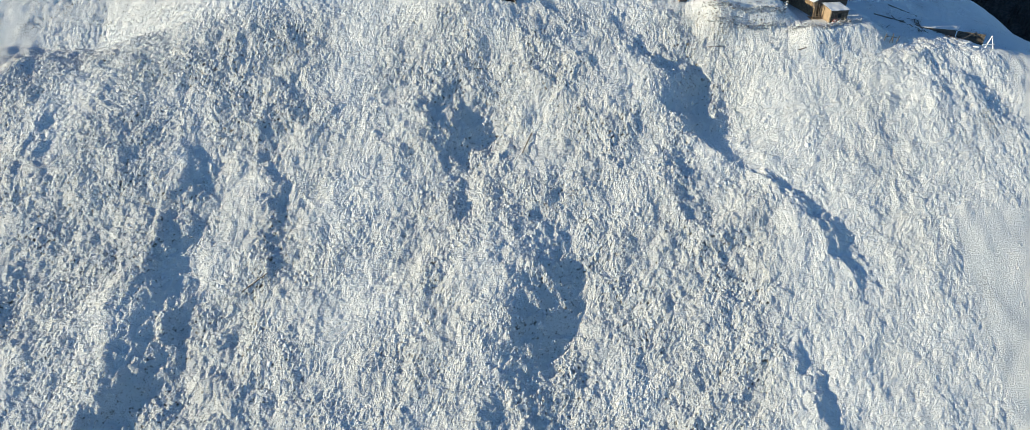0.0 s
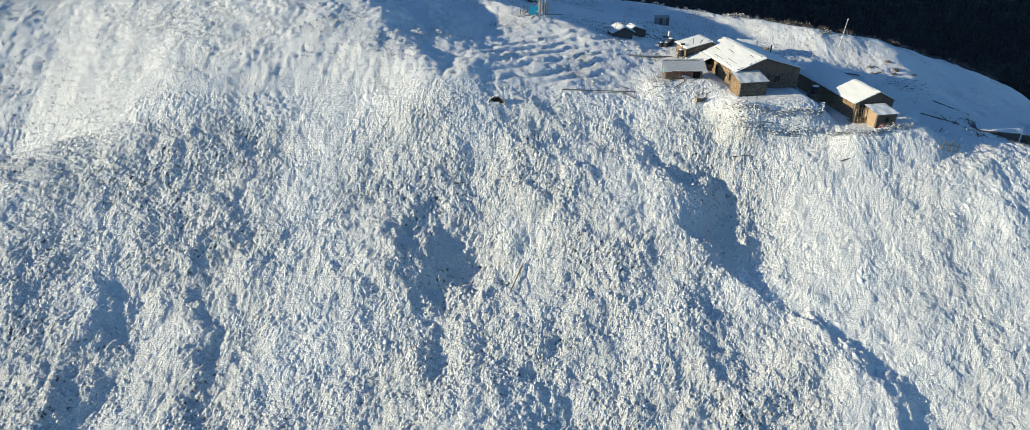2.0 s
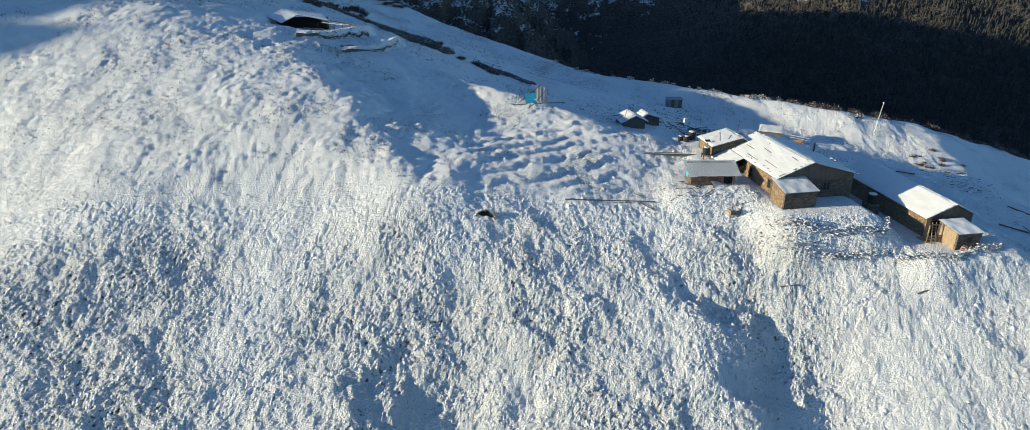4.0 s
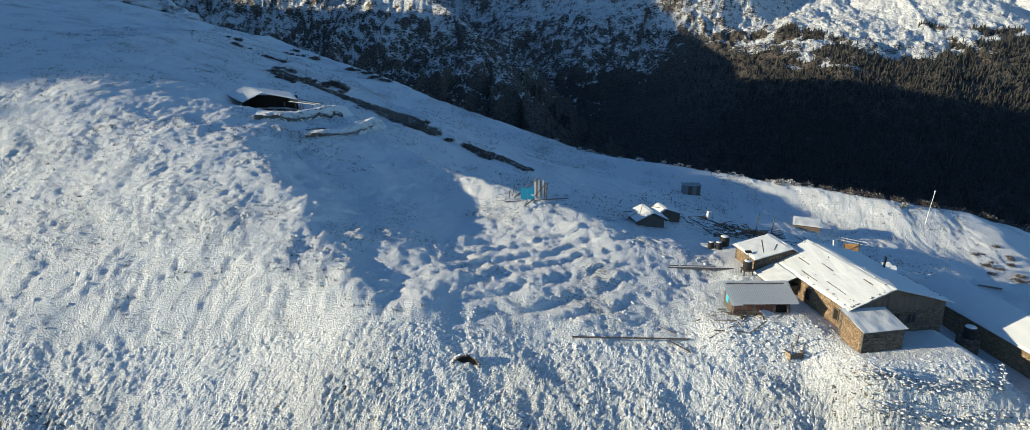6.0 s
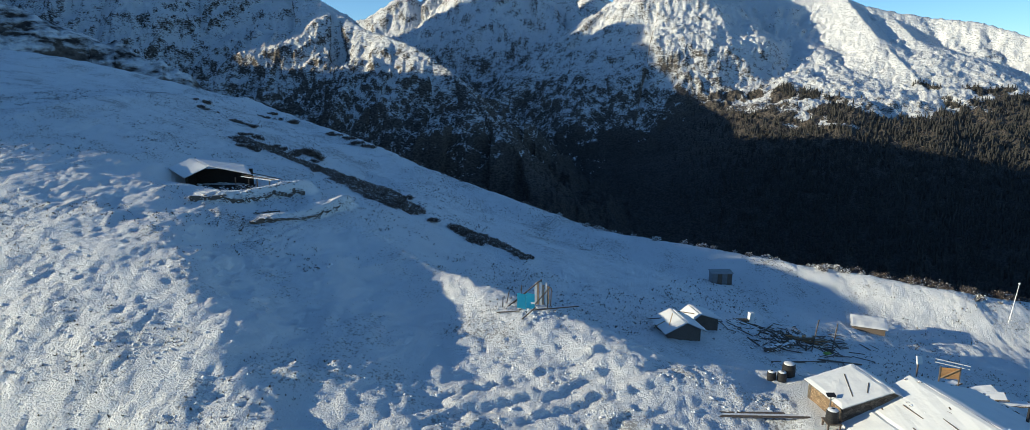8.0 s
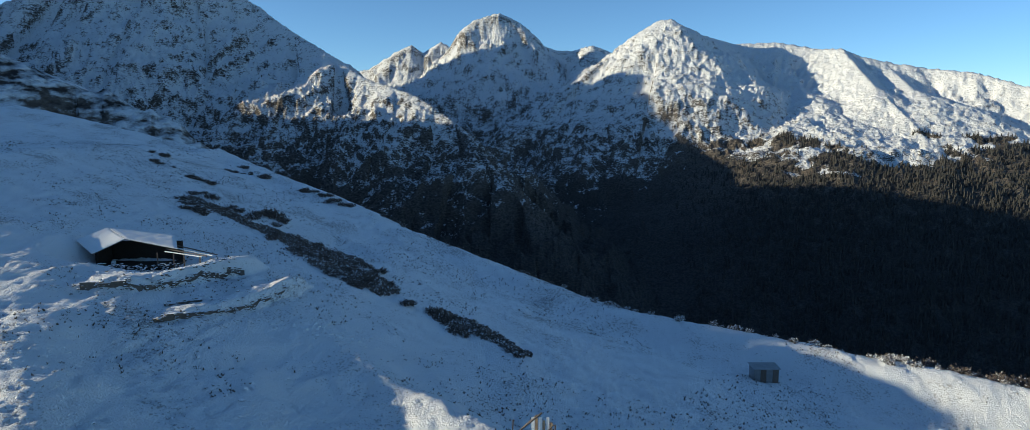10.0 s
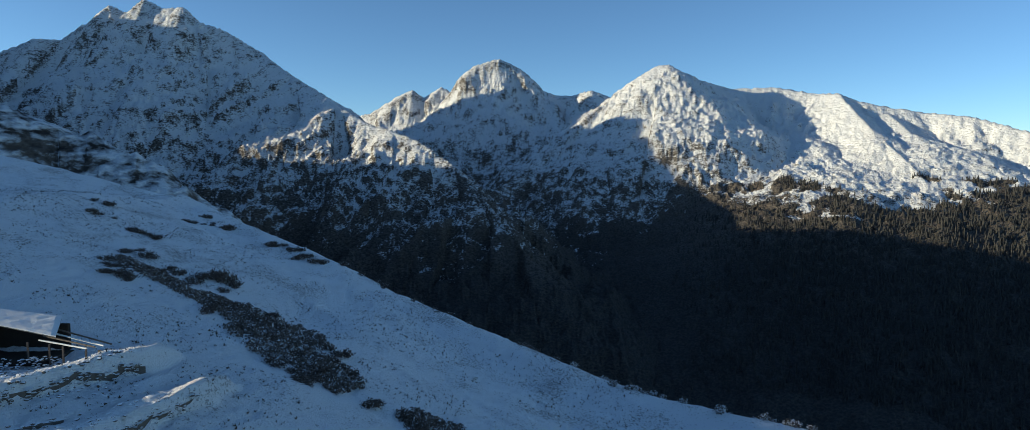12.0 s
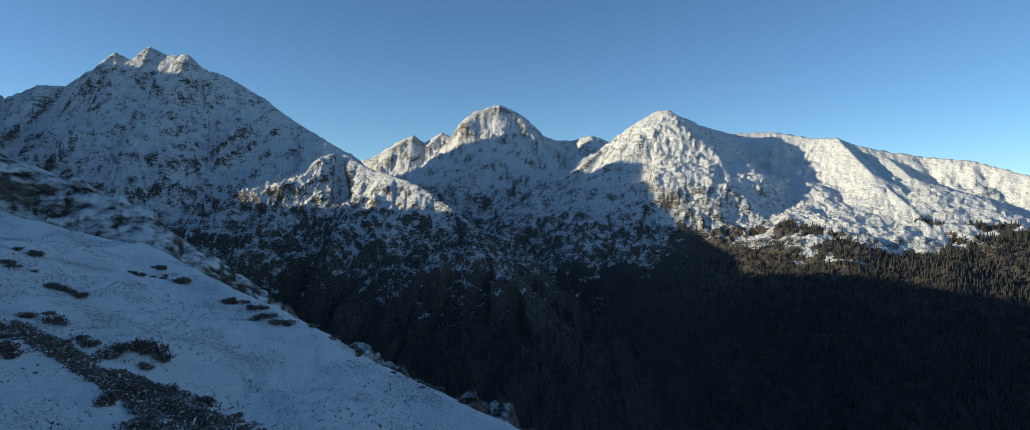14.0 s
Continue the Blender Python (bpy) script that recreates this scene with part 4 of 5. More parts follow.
toilet = thing("outhouse", pose(30.4, 155.9, gz(31.8, 156) - 0.1), "dark tin outhouse with two doors on the snow", "outhouse")
bm = bmesh.new()
box(bm, 0, 0, -0.5, 2.75, 1.5, 1.72)
part("walls", bm, M_TIN, toilet)
for i, x in enumerate((0.08, 0.75, 1.42, 2.08)):
    bm = bmesh.new()
    box(bm, x, -0.05, 0.02, x + 0.6, 0.0, 1.62)
    part("door" if i % 2 else "panel", bm, M_WOOD if i % 2 else M_TIN, toilet)
bm = bmesh.new()
slab(bm, [(-0.15, -0.2, 1.74), (2.9, -0.2, 1.74), (2.9, 1.7, 1.84), (-0.15, 1.7, 1.84)], 0.05)
part("roof", bm, M_TIN, toilet)

snow_hut = mono_hut("storage_hut", pose(43.4, 143.2, gz(44.8, 143.7) - 0.2, 0, 0, -24), "low storage hut with a deep snow roof", 3.4, 2.3, 0.95, 1.35, 0.25, M_WOOD, M_STONE)

# the ruin of a blue-panelled hut
ruin = thing("ruined_hut", pose(3.6, 125.2, gz(4.9, 125.4) - 0.05), "collapsed hut frame with turquoise panels and bare slats", "ruin")
for i, x in enumerate((0.0, 0.78)):
    bm = bmesh.new()
    slab(bm, [(x, -0.15 - 0.02 * i, 0.25), (x + 0.76, -0.1, 0.05), (x + 0.76, 0.25, 1.35), (x, 0.2, 1.5)], 0.03)
    part("panel", bm, M_BLUE, ruin, "turquoise painted panel")
bm = bmesh.new()
box(bm, 0.75, -0.16, 0.62, 1.5, -0.12, 0.78, pose(0, 0, 0, -12, 4, 0))
part("stripe", bm, M_WHITE, ruin, "white painted strip")
for i in range(6):
    bm = bmesh.new()
    box(bm, 1.55 + i * 0.23, 0.9, 0.1 + 0.05 * (i % 2), 1.55 + i * 0.23 + (0.17 if i % 2 else 0.2), 0.94, 2.2 - 0.07 * i * (i % 2))
    part("slat", bm, M_WHITE if i % 2 == 0 else M_WOOD_TAN, ruin)
for a, b in (((-0.9, 0.4, 0.1), (2.2, 0.9, 2.5)), ((-0.6, 0.9, 0.0), (1.9, 1.0, 2.3)), ((2.7, 0.4, 0.0), (2.7, 0.6, 2.0)), ((3.0, 0.9, 0.0), (3.05, 0.9, 1.7)), ((1.6, 0.3, 0.4), (2.9, 0.5, 1.9)),
             ((-1.3, 0.3, 0.0), (-1.25, 0.3, 1.1)), ((-1.0, 0.8, 0.0), (-0.7, 0.8, 1.5)), ((0.3, 1.2, 0.0), (0.4, 1.2, 1.9)), ((1.5, -0.6, 0.2), (5.5, 0.6, 0.1)), ((0.4, -2.2, 0.0), (1.6, -0.4, 0.35)), ((-1.8, -0.9, 0.1), (0.2, -0.7, 0.15))):
    timber("pole", a, b, 0.08, M_WOOD, ruin)

# the open shed dug into the slope
shed = thing("open_shed", pose(-33.0, 150.0, 45.5), "long open shed dug into the slope with bare rafters", "shed")
roof_plane(shed, [(-3.6, -1.0, 1.65), (-1.2, 0.5, 2.85), (-4.8, 3.6, 3.45), (-7.1, 2.0, 2.45)], 21, 0.12)
roof_plane(shed, [(-1.2, 0.5, 2.85), (4.1, 0.0, 1.95), (2.2, 3.5, 2.6), (-4.8, 3.6, 3.45)], 23, 0.12)
# walls and floor near black, painting in the shade under the roof
bm = bmesh.new()
box(bm, -6.0, 2.6, -0.6, 3.2, 2.9, 2.3)
part("back_wall", bm, M_SHED_SHADE, shed, "earth back wall darkened for the shade inside the shed")
bm = bmesh.new()
box(bm, -4.0, -0.6, -0.2, 3.6, 2.6, 0.32)
part("floor", bm, M_SHED_SHADE, shed, "earth floor darkened for the shade inside the shed")
bm = bmesh.new()
box(bm, -4.2, 0.3, -0.6, -3.9, 3.0, 2.1)
part("side_wall", bm, M_SHED_SHADE, shed)
for k in range(4):
    timber("rafter", (2.0 + 0.25 * k, 2.6 - 0.8 * k, 2.02 - 0.1 * k), (7.6 - 0.25 * k, 0.8 - 0.55 * k, 1.25 + 0.05 * k), 0.09, M_WHITE if k % 2 else M_WOOD, shed)
for x, y in ((2.2, -0.2), (3.9, -0.4), (5.0, -0.6), (6.3, -0.1), (7.8, -1.0)):
    timber("post", (x, y, -0.8), (x, y, 1.80 - 0.06 * x), 0.1, M_WOOD, shed)
bm = bmesh.new()
slab(bm, [(2.5, -2.2, -0.15), (4.9, -1.7, -0.2), (4.9, -1.2, 0.0), (2.5, -1.7, 0.05)], 0.06)
part("loose_sheet", bm, M_WHITE, shed, "pale sheet lying before the shed")
bm = bmesh.new()
box(bm, -2.6, 0.2, -0.4, -2.3, 0.5, 0.7)
part("pillar", bm, M_WHITE, shed, "whitewashed pillar")

# snow-roofed ruin below the timber house
low_shed = thing("low_shed", pose(62.4, 100.6, 28.6), "low ruined shed, its flat roof under smooth snow", "shed")
roof_plane(low_shed, [(0.2, 0.0, 0.75), (5.6, -1.2, 0.6), (7.6, 1.4, 0.7), (2.4, 3.6, 0.9)], 25, 0.15)
bm = bmesh.new()
slab(bm, [(5.6, -1.2, -0.9), (9.2, -2.6, -1.3), (9.2, -2.5, 0.4), (5.7, -1.1, 0.55)], 0.25)
part("wall", bm, M_STONE, low_shed)
bm = bmesh.new()
slab(bm, [(0.3, 0.1, -0.8), (5.5, -1.1, -0.9), (5.5, -1.0, 0.55), (0.3, 0.2, 0.7)], 0.2)
part("wall", bm, M_WOOD, low_shed)
for a, b in (((-1.5, 0.6, 0.3), (4.0, -2.6, 0.1)), ((-3.0, 1.4, 0.3), (0.6, 0.4, 0.9)), ((4.4, -4.0, 0.0), (8.2, -1.8, 0.5))):
    timber("beam", a, b, 0.12, M_WOOD, low_shed)
trestle = thing("trestle", pose(68.6, 93.2, gz(68.6, 93.2)), "white-painted timber trestle in the snow", "trestle")
for a, b in (((0, 0, -0.2), (0.75, 0.4, 1.7)), ((1.35, 0, -0.2), (0.75, 0.4, 1.7)), ((-0.4, 0.1, 0.55), (1.3, 0.1, 0.6)), ((-2.2, 0.8, 0.2), (-1.0, -0.2, 0.3)), ((-1.9, 1.0, 0.7), (-2.9, 1.3, 0.2))):
    timber("leg", a, b, 0.13, M_WHITE, trestle)

fence = thing("fence", pose(53.2, 92.6, gz(54, 93) - 0.1), "few crooked fence posts on a snowy knoll", "fence")
for i, (x, h, lean_x) in enumerate(((0, 1.3, 0.15), (0.9, 1.0, 0.35), (1.5, 1.2, -0.2), (2.1, 0.8, 0.3))):
    timber("post", (x, 0.15 * i, -0.3), (x + lean_x, 0.15 * i, h), 0.08, M_WOOD_TAN if i % 2 else M_WOOD, fence)
timber("rail", (0.0, 0.0, 0.9), (2.3, 0.45, 0.5), 0.06, M_WOOD, fence)

# mast on the rim
mast = thing("mast", pose(64.9, 147.1, gz(64.9, 147.1) - 0.2, 0, 6, 0), "tall pale pole leaning on the rim of the slope", "mast")
bm = bmesh.new()
bmesh.ops.create_cone(bm, cap_ends=True, segments=10, radius1=0.05, radius2=0.035, depth=5.2, matrix=pose(0, 0, 2.6))
part("pole", bm, M_WHITE, mast)
bm = bmesh.new()
bmesh.ops.create_uvsphere(bm, u_segments=8, v_segments=6, radius=0.13, matrix=pose(0, 0, 5.25))
part("finial", bm, M_WHITE, mast)

# the varnished board on posts, and the white cabinet beside it
board_stand = thing("board_stand", pose(40.1, 122.7, gz(40.7, 122.6) - 0.1, 0, 0, -12), "varnished board with a diagonal brace raised on posts", "board")
lift = 34.0 - gz(40.7, 122.6)
for i in range(5):
    bm = bmesh.new()
    box(bm, 0, 0, lift + i * 0.2, 1.45, 0.05, lift + i * 0.2 + 0.19)
    part("plank", bm, M_ORANGE, board_stand)
timber("brace", (0.05, -0.04, lift + 0.05), (1.4, -0.04, lift + 0.95), 0.07, M_WOOD_TAN, board_stand)
for x in (-0.05, 1.5):
    timber("post", (x, 0.02, -0.4), (x, 0.02, lift + 1.1), 0.09, M_WOOD, board_stand)
for z in (1.25, 1.55):
    timber("top_rail", (-0.3, 0.5, lift + z), (2.3, 0.2, lift + z - 0.35), 0.06, M_WHITE, board_stand)
cabinet = thing("white_cabinet", pose(42.0, 128.9, gz(42.4, 129.0) - 0.1), "white tilted panel on a post", "panel")
timber("post", (0.2, 0, -0.4), (0.2, 0, 2.0), 0.1, M_WOOD, cabinet)
bm = bmesh.new()
box(bm, -0.35, -0.06, -0.4, 0.35, 0.06, 0.4, pose(0.2, -0.1, 2.2, -20, 12, 20))
part("panel", bm, M_WHITE, cabinet)
white_box = thing("white_box", pose(29.5, 138.8, gz(29.7, 138.9) - 0.1, 0, 4, 10), "white box standing on dark rubble", "box")
bm = bmesh.new()
box(bm, -0.28, -0.25, 0, 0.28, 0.25, 1.25)
bmesh.ops.bevel(bm, geom=bm.edges[:], offset=0.03, segments=1, affect="EDGES")
part("body", bm, M_WHITE, white_box)
bm = bmesh.new()
box(bm, -1.6, -0.35, -0.1, -0.35, 0.3, 0.45)
part("crate", bm, M_STONE, white_box)

crate = thing("open_crate", pose(24.7, 99.5, gz(25.2, 99.9) - 0.1, 0, 0, 14), "broken open crate of boards with upright sticks", "crate")
for a, b in (((0, 0, 0), (0, 1.0, 0)), ((0, 0, 0), (1.2, 0, 0)), ((1.2, 0, 0), (1.2, 1.0, 0))):
    for z in (0.15, 0.4):
        timber("board", (a[0], a[1], z), (b[0], b[1], z), 0.05, M_WOOD_TAN if a == b or b[0] == 0 else M_WOOD, crate, d=0.2)
for x, y, h in ((0, 0, 1.3), (1.1, 0.9, 1.6), (0.6, 0.9, 1.0), (1.45, 0.5, 1.1)):
    timber("stick", (x, y, -0.2), (x + 0.12, y, h), 0.06, M_WOOD, crate)

# round stone shelter on the brow
shelter = thing("stone_shelter", pose(-0.9, 98.3, gz(-0.9, 98.3) - 0.15, -14, 0, 0), "half-buried round stone shelter with a dark mouth", "shelter")
bm = bmesh.new()
for i in range(15):
    a = math.pi * i / 14
    rock(bm, (1.05 * math.cos(a), 0.1, 0.95 * math.sin(a)), 0.2, i + 60, 0.9)
part("arch", bm, M_ROCK, shelter)
bm = bmesh.new()
prism(bm, [(0.98 * math.cos(math.pi * i / 12), 0.9 * math.sin(math.pi * i / 12)) for i in range(13)], 0.12, 0.3)
part("mouth", bm, M_DARK, shelter, "dark panel for the shade in the hollow mouth")


# ---- dry stone walls and rubble ----
def stone_wall(name, course, height, thick, label, seed, material=M_ROCK):
    """A dry wall of loose stones along a course of places, on the snow."""
    rnd = random.Random(seed)
    x0, y0 = course[0]
    z0 = gz(x0, y0)
    wall = thing(name, pose(x0, y0, z0), label, "stone wall")
    verts = bmesh.new()
    caps = bmesh.new()
    n = 0
    for (ax, ay), (bx, by) in zip(course, course[1:]):
        size = math.hypot(bx - ax, by - ay)
        steps = int(size / (0.34 if material is M_ROCK else 0.75))
        for i in range(steps):
            t = (i + rnd.random() * 0.6) / steps
            px, py = ax + (bx - ax) * t, ay + (by - ay) * t
            base = gz(px, py)
            h = height * (0.65 + 0.5 * rnd.random())
            z = -0.25
            while z < h:
                r = rnd.uniform(0.07, 0.15)
                rock(verts, (px - x0 + rnd.uniform(-thick, thick) / 2, py - y0 + rnd.uniform(-thick, thick) / 2, base - z0 + z), r * rnd.uniform(0.8, 1.5), n, 0.45)
                z += r * 0.75
                n += 1
            if rnd.random() < 0.2:
                rock(caps, (px - x0, py - y0, base - z0 + z - 0.02), rnd.uniform(0.15, 0.34), n + 500, 0.16)
    if material is M_ROCK_DARK:
        # the packed body of the wall
        bm = bmesh.new()
        for (ax, ay), (bx, by) in zip(course, course[1:]):
            count = max(1, int(math.hypot(bx - ax, by - ay) / 0.9))
            for i in range(count):
                spot = [(ax + (bx - ax) * t / count, ay + (by - ay) * t / count) for t in (i, i + 1)]
                low = [Vector((x - x0, y - y0, gz(x, y) - z0 - 0.3)) for x, y in spot]
                high = Vector((0, 0, 0.3 + height * rnd.uniform(0.35, 0.85)))
                back = Vector((-(by - ay), bx - ax, 0)).normalized() * thick * 0.6
                ring = [bm.verts.new(v) for v in (low[0], low[1], low[1] + back, low[0] + back)]
                over = [bm.verts.new(v + high) for v in (low[0], low[1], low[1] + back, low[0] + back)]
                for k in range(4):
                    bm.faces.new((ring[k], ring[(k + 1) % 4], over[(k + 1) % 4], over[k]))
                bm.faces.new(over)
        part("wall_body", bm, M_ROCK_DARK, wall)
    tagged(part("stones", verts, material, wall), kind="stuff")
    part("snow_cap", caps, M_ROOFSNOW, wall, "snow lying along the top")
    return wall


stone_wall("retaining_wall", [(28.8, 96.4), (33, 95.8), (39.3, 96.2), (40.3, 98.6)], 0.55, 0.7, "dry stone retaining wall below the stone house", 1)
stone_wall("retaining_wall", [(28.2, 95.0), (33.5, 94.4), (38.6, 94.8)], 0.45, 0.9, "low tumbled stone wall under the terrace", 2)
stone_wall("retaining_wall", [(39.8, 94.2), (44.5, 93.4), (50.8, 95.6)], 0.6, 0.7, "dry stone wall along the terrace of the timber house", 3)
stone_wall("field_wall", [(-31.0, 138.6), (-27.1, 140.5), (-24.7, 145.7), (-22.3, 149.6)], 0.75, 0.5, "dark dry stone edge of the bank below the open shed", 4, M_ROCK_DARK)
stone_wall("field_wall", [(-23.6, 135.8), (-20.8, 139.4), (-18.2, 143.0), (-16.8, 146.2)], 0.55, 0.5, "dark dry stone edge of a snowy terrace", 5, M_ROCK_DARK)
stone_wall("field_wall", [(-24.6, 139.2), (-22.6, 141.5)], 0.4, 0.5, "short broken stone wall in the snow", 6, M_ROCK_DARK)


stone_wall("stone_bank", [(-38.0, 149.0), (-33.5, 148.5), (-28.6, 149.4)], 0.75, 1.3, "bank of loose snowy stones under the eaves of the open shed", 9)


def rubble(name, label, area, count, size, material, seed, planks=0.0):
    """Loose stones and boards strewn over an area x, y, half width, half length."""
    rnd = random.Random(seed)
    bm = bmesh.new()
    ax, ay, w, l = area
    for i in range(count):
        x, y = ax + rnd.gauss(0, 0.55) * w, ay + rnd.gauss(0, 0.55) * l
        z = gz(x, y)
        if rnd.random() < planks:
            turn, long = rnd.uniform(0, 3.1), rnd.uniform(0.6, 2.4)
            d = Vector((math.cos(turn), math.sin(turn), 0)) * long / 2
            a, b = Vector((x, y, 0)) - d, Vector((x, y, 0)) + d
            a.z, b.z = gz(a.x, a.y) + rnd.uniform(0.02, 0.2), gz(b.x, b.y) + rnd.uniform(0.02, 0.2)
            beam(bm, a, b, rnd.uniform(0.06, 0.16), 0.05)
        else:
            rock(bm, (x, y, z - 0.3 * size), size * rnd.uniform(0.5, 1.5), i + seed * 91, 0.5)
    ob = part(name, bm, material)
    return tagged(ob, label, "rubble", kind="stuff")


rubble("rubble", "snow-dusted stones strewn about the shack", (23.0, 101.6, 6.5, 2.6), 520, 0.13, M_ROCK, 11)
rubble("rubble", "snow lumps over rubble before the shack", (21.5, 101.4, 7.5, 3.4), 260, 0.13, M_ROOFSNOW, 12)
rubble("scrap_timber", "grey boards and sticks strewn about the shack", (21.5, 103.2, 4.0, 2.6), 22, 0.1, M_WOOD, 26, 0.9)
rubble("scrap_timber", "grey boards and poles strewn behind the huts", (33.2, 135.4, 6.5, 3.6), 190, 0.14, M_WOOD, 13, 0.8)
rubble("rubble", "dark stones strewn behind the huts", (29.0, 135.2, 6.5, 4.2), 520, 0.17, M_ROCK_DARK, 14)
rubble("rubble", "loose stones before the open shed", (-28.0, 146.4, 3.6, 3.2), 420, 0.15, M_ROCK_DARK, 15)
rubble("rubble", "snowy stones before the open shed", (-28.0, 146.2, 3.6, 3.4), 420, 0.15, M_ROCK, 16)
rubble("rubble", "snowy stones strewn over the lower terrace", (-20.2, 142.6, 2.2, 3.0), 160, 0.12, M_ROCK, 24)
rubble("rubble", "line of snow-covered stones below the terraces", (-12.6, 141.0, 3.4, 1.2), 90, 0.17, M_ROOFSNOW, 25)
rubble("scrap_timber", "boards and sheets strewn beside the stone house roof", (38.0, 119.0, 3.4, 2.8), 70, 0.16, M_WOOD, 17, 0.7)
rubble("rubble", "snow lumps strewn beside the stone house", (38.5, 118.5, 3.4, 2.6), 120, 0.25, M_ROOFSNOW, 18)
rubble("scrap_timber", "poles and boards lying in the snow below the houses", (64.0, 101.0, 6.0, 3.0), 60, 0.15, M_WOOD, 19, 0.85)
rubble("rubble", "stones along the terrace foot", (34.0, 94.8, 6.0, 1.2), 160, 0.11, M_ROCK_DARK, 20)
rubble("rubble", "stones and snow at the corner of the stone house", (29.3, 97.2, 1.8, 1.4), 110, 0.14, M_ROCK_DARK, 23)
rubble("rubble", "dark stones breaking the snow on the eastern shoulder", (60.6, 116.5, 3.0, 3.4), 200, 0.24, M_ROCK_DARK, 27)
rubble("rubble", "stones and snow before the gable of the stone house", (34.0, 97.4, 5.5, 1.0), 150, 0.13, M_ROCK, 28)
rubble("rubble", "stones around the ruined hut", (4.9, 124.6, 2.6, 1.6), 90, 0.15, M_ROCK, 22)

stone_wall("field_wall", [(27.5, 128.6), (29.8, 130.8), (32.3, 133.2)], 0.75, 0.7, "low dark stone wall behind the water tanks", 7, M_ROCK_DARK)
rnd = random.Random(31)
for i, (x, y, w, l, tilt) in enumerate(((45.0, 125.0, 2.6, 1.3, 6), (47.2, 124.2, 2.2, 1.2, -5), (46.4, 126.6, 2.0, 1.1, 9), (44.0, 127.2, 1.6, 0.9, -7))):
    scrap = thing("scrap_sheet", pose(x, y, gz(x, y) + 0.25, tilt, -8, rnd.uniform(-25, 25)), "snow-dusted roofing sheet lying on scrap behind the stone house", "sheet", "scrap sheets")
    bm = bmesh.new()
    slab(bm, [(0, 0, 0), (w, 0, 0), (w, l, 0), (0, l, 0)], 0.05, 5, 3, 0.04, i + 60)
    part("sheet", bm, M_SNOWTIN, scrap)
    for k in range(2):
        timber("frame_bar", (-0.1, k * l, -0.06), (w + 0.15, k * l, -0.06), 0.1, M_WOOD, scrap)
# beams from x 57 and x 62 are added where dark trench lines run
for ax, ay, bx, by in ((50.5, 122.5, 57.0, 124.0), (47.5, 121.5, 51.5, 122.8), (57.0, 104.3, 61.0, 102.0), (51.4, 116.5, 53.6, 116.0), (27.0, 126.4, 33.5, 129.4), (33.0, 129.8, 37.5, 130.2), (62.0, 110.0, 66.0, 107.5)):
    pole = thing("fallen_pole", pose(ax, ay, gz(ax, ay)), "dark beam lying on the snow, some in place of trench lines", "pole", "fallen poles")
    timber("beam", (0, 0, 0.08), (bx - ax, by - ay, gz(bx, by) - gz(ax, ay) + 0.08), 0.13, M_WOOD, pole)
tarp = thing("tarp", pose(34.6, 131.6, gz(34.8, 131.8) + 0.06, 5, 0, 20), "small crumpled yellow-green tarp on the scrap", "tarp")
bm = bmesh.new()
slab(bm, [(0, 0, 0), (0.9, 0, 0), (0.9, 0.5, 0), (0, 0.5, 0)], 0.03, 6, 4, 0.06, 77)
part("cloth", bm, make_plain("yellow_green_tarp", (0.22, 0.34, 0.04), (0.30, 0.42, 0.07), 4.0, 0.6), tarp)

pile = thing("timber_pile", pose(32.9, 135.5, gz(34.5, 135.3) - 0.1, 0, 0, -14), "pile of sawn boards, some coloured as if sunlit, dusted with snow", "timber pile")
rnd = random.Random(8)
for i in range(22):
    x, z = rnd.uniform(0, 2.6), 0.1 + 0.09 * (i % 7)
    # the orange boards have golden sunlight put into their colour
    timber("board", (x - 0.9, rnd.uniform(-0.5, 0.5), z), (x + 1.1, rnd.uniform(-0.5, 0.5), z + rnd.uniform(-0.15, 0.25)), 0.18, M_WOOD_TAN if i % 3 else M_ORANGE, pile, d=0.05)
for i in range(5):
    bm = bmesh.new()
    rock(bm, (0.2 + 0.5 * i, 0.1, 0.75 - 0.05 * i), 0.34, i + 40, 0.45)
    part("snow_patch", bm, M_ROOFSNOW, pile)
for i, (x, y, dx) in enumerate(((33.4, 132.2, 0.45), (35.6, 132.6, 0.4))):
    pole = thing("upright_pole", pose(x, y, gz(x, y) - 0.2), "tall thin pole standing in the scrap", "pole", "upright poles")
    timber("pole", (0, 0, 0), (dx, 0, 3.6), 0.08, M_WOOD, pole)
long_planks = thing("long_planks", pose(17.5, 112.4, gz(19, 112.4) + 0.05, 0, 0, -3), "long snowy planks laid side by side", "planks")
for i in range(4):
    timber("plank", (0, 0.25 * i, 0.05), (6.6 - 0.8 * i, 0.25 * i + 0.3, gz(23.5, 112.4) - gz(19, 112.4) + 0.05), 0.2, M_WHITE if i % 2 else M_WOOD, long_planks, d=0.06)
for i, (ax, ay, bx, by) in enumerate(((7.5, 101.2, 17.2, 101.6), (-33.5, 62.0, -30.6, 63.6), (2.3, 81.0, 1.0, 78.2), (40.5, 91.0, 43.8, 91.4), (28.0, 92.5, 30.0, 92.6))):
    pole = thing("fallen_pole", pose(ax, ay, gz(ax, ay)), "thin bare pole lying on the snow", "pole", "fallen poles")
    timber("pole", (0, 0, 0.12), (bx - ax, by - ay, gz(bx, by) - gz(ax, ay) + 0.12), 0.1, M_WOOD, pole)


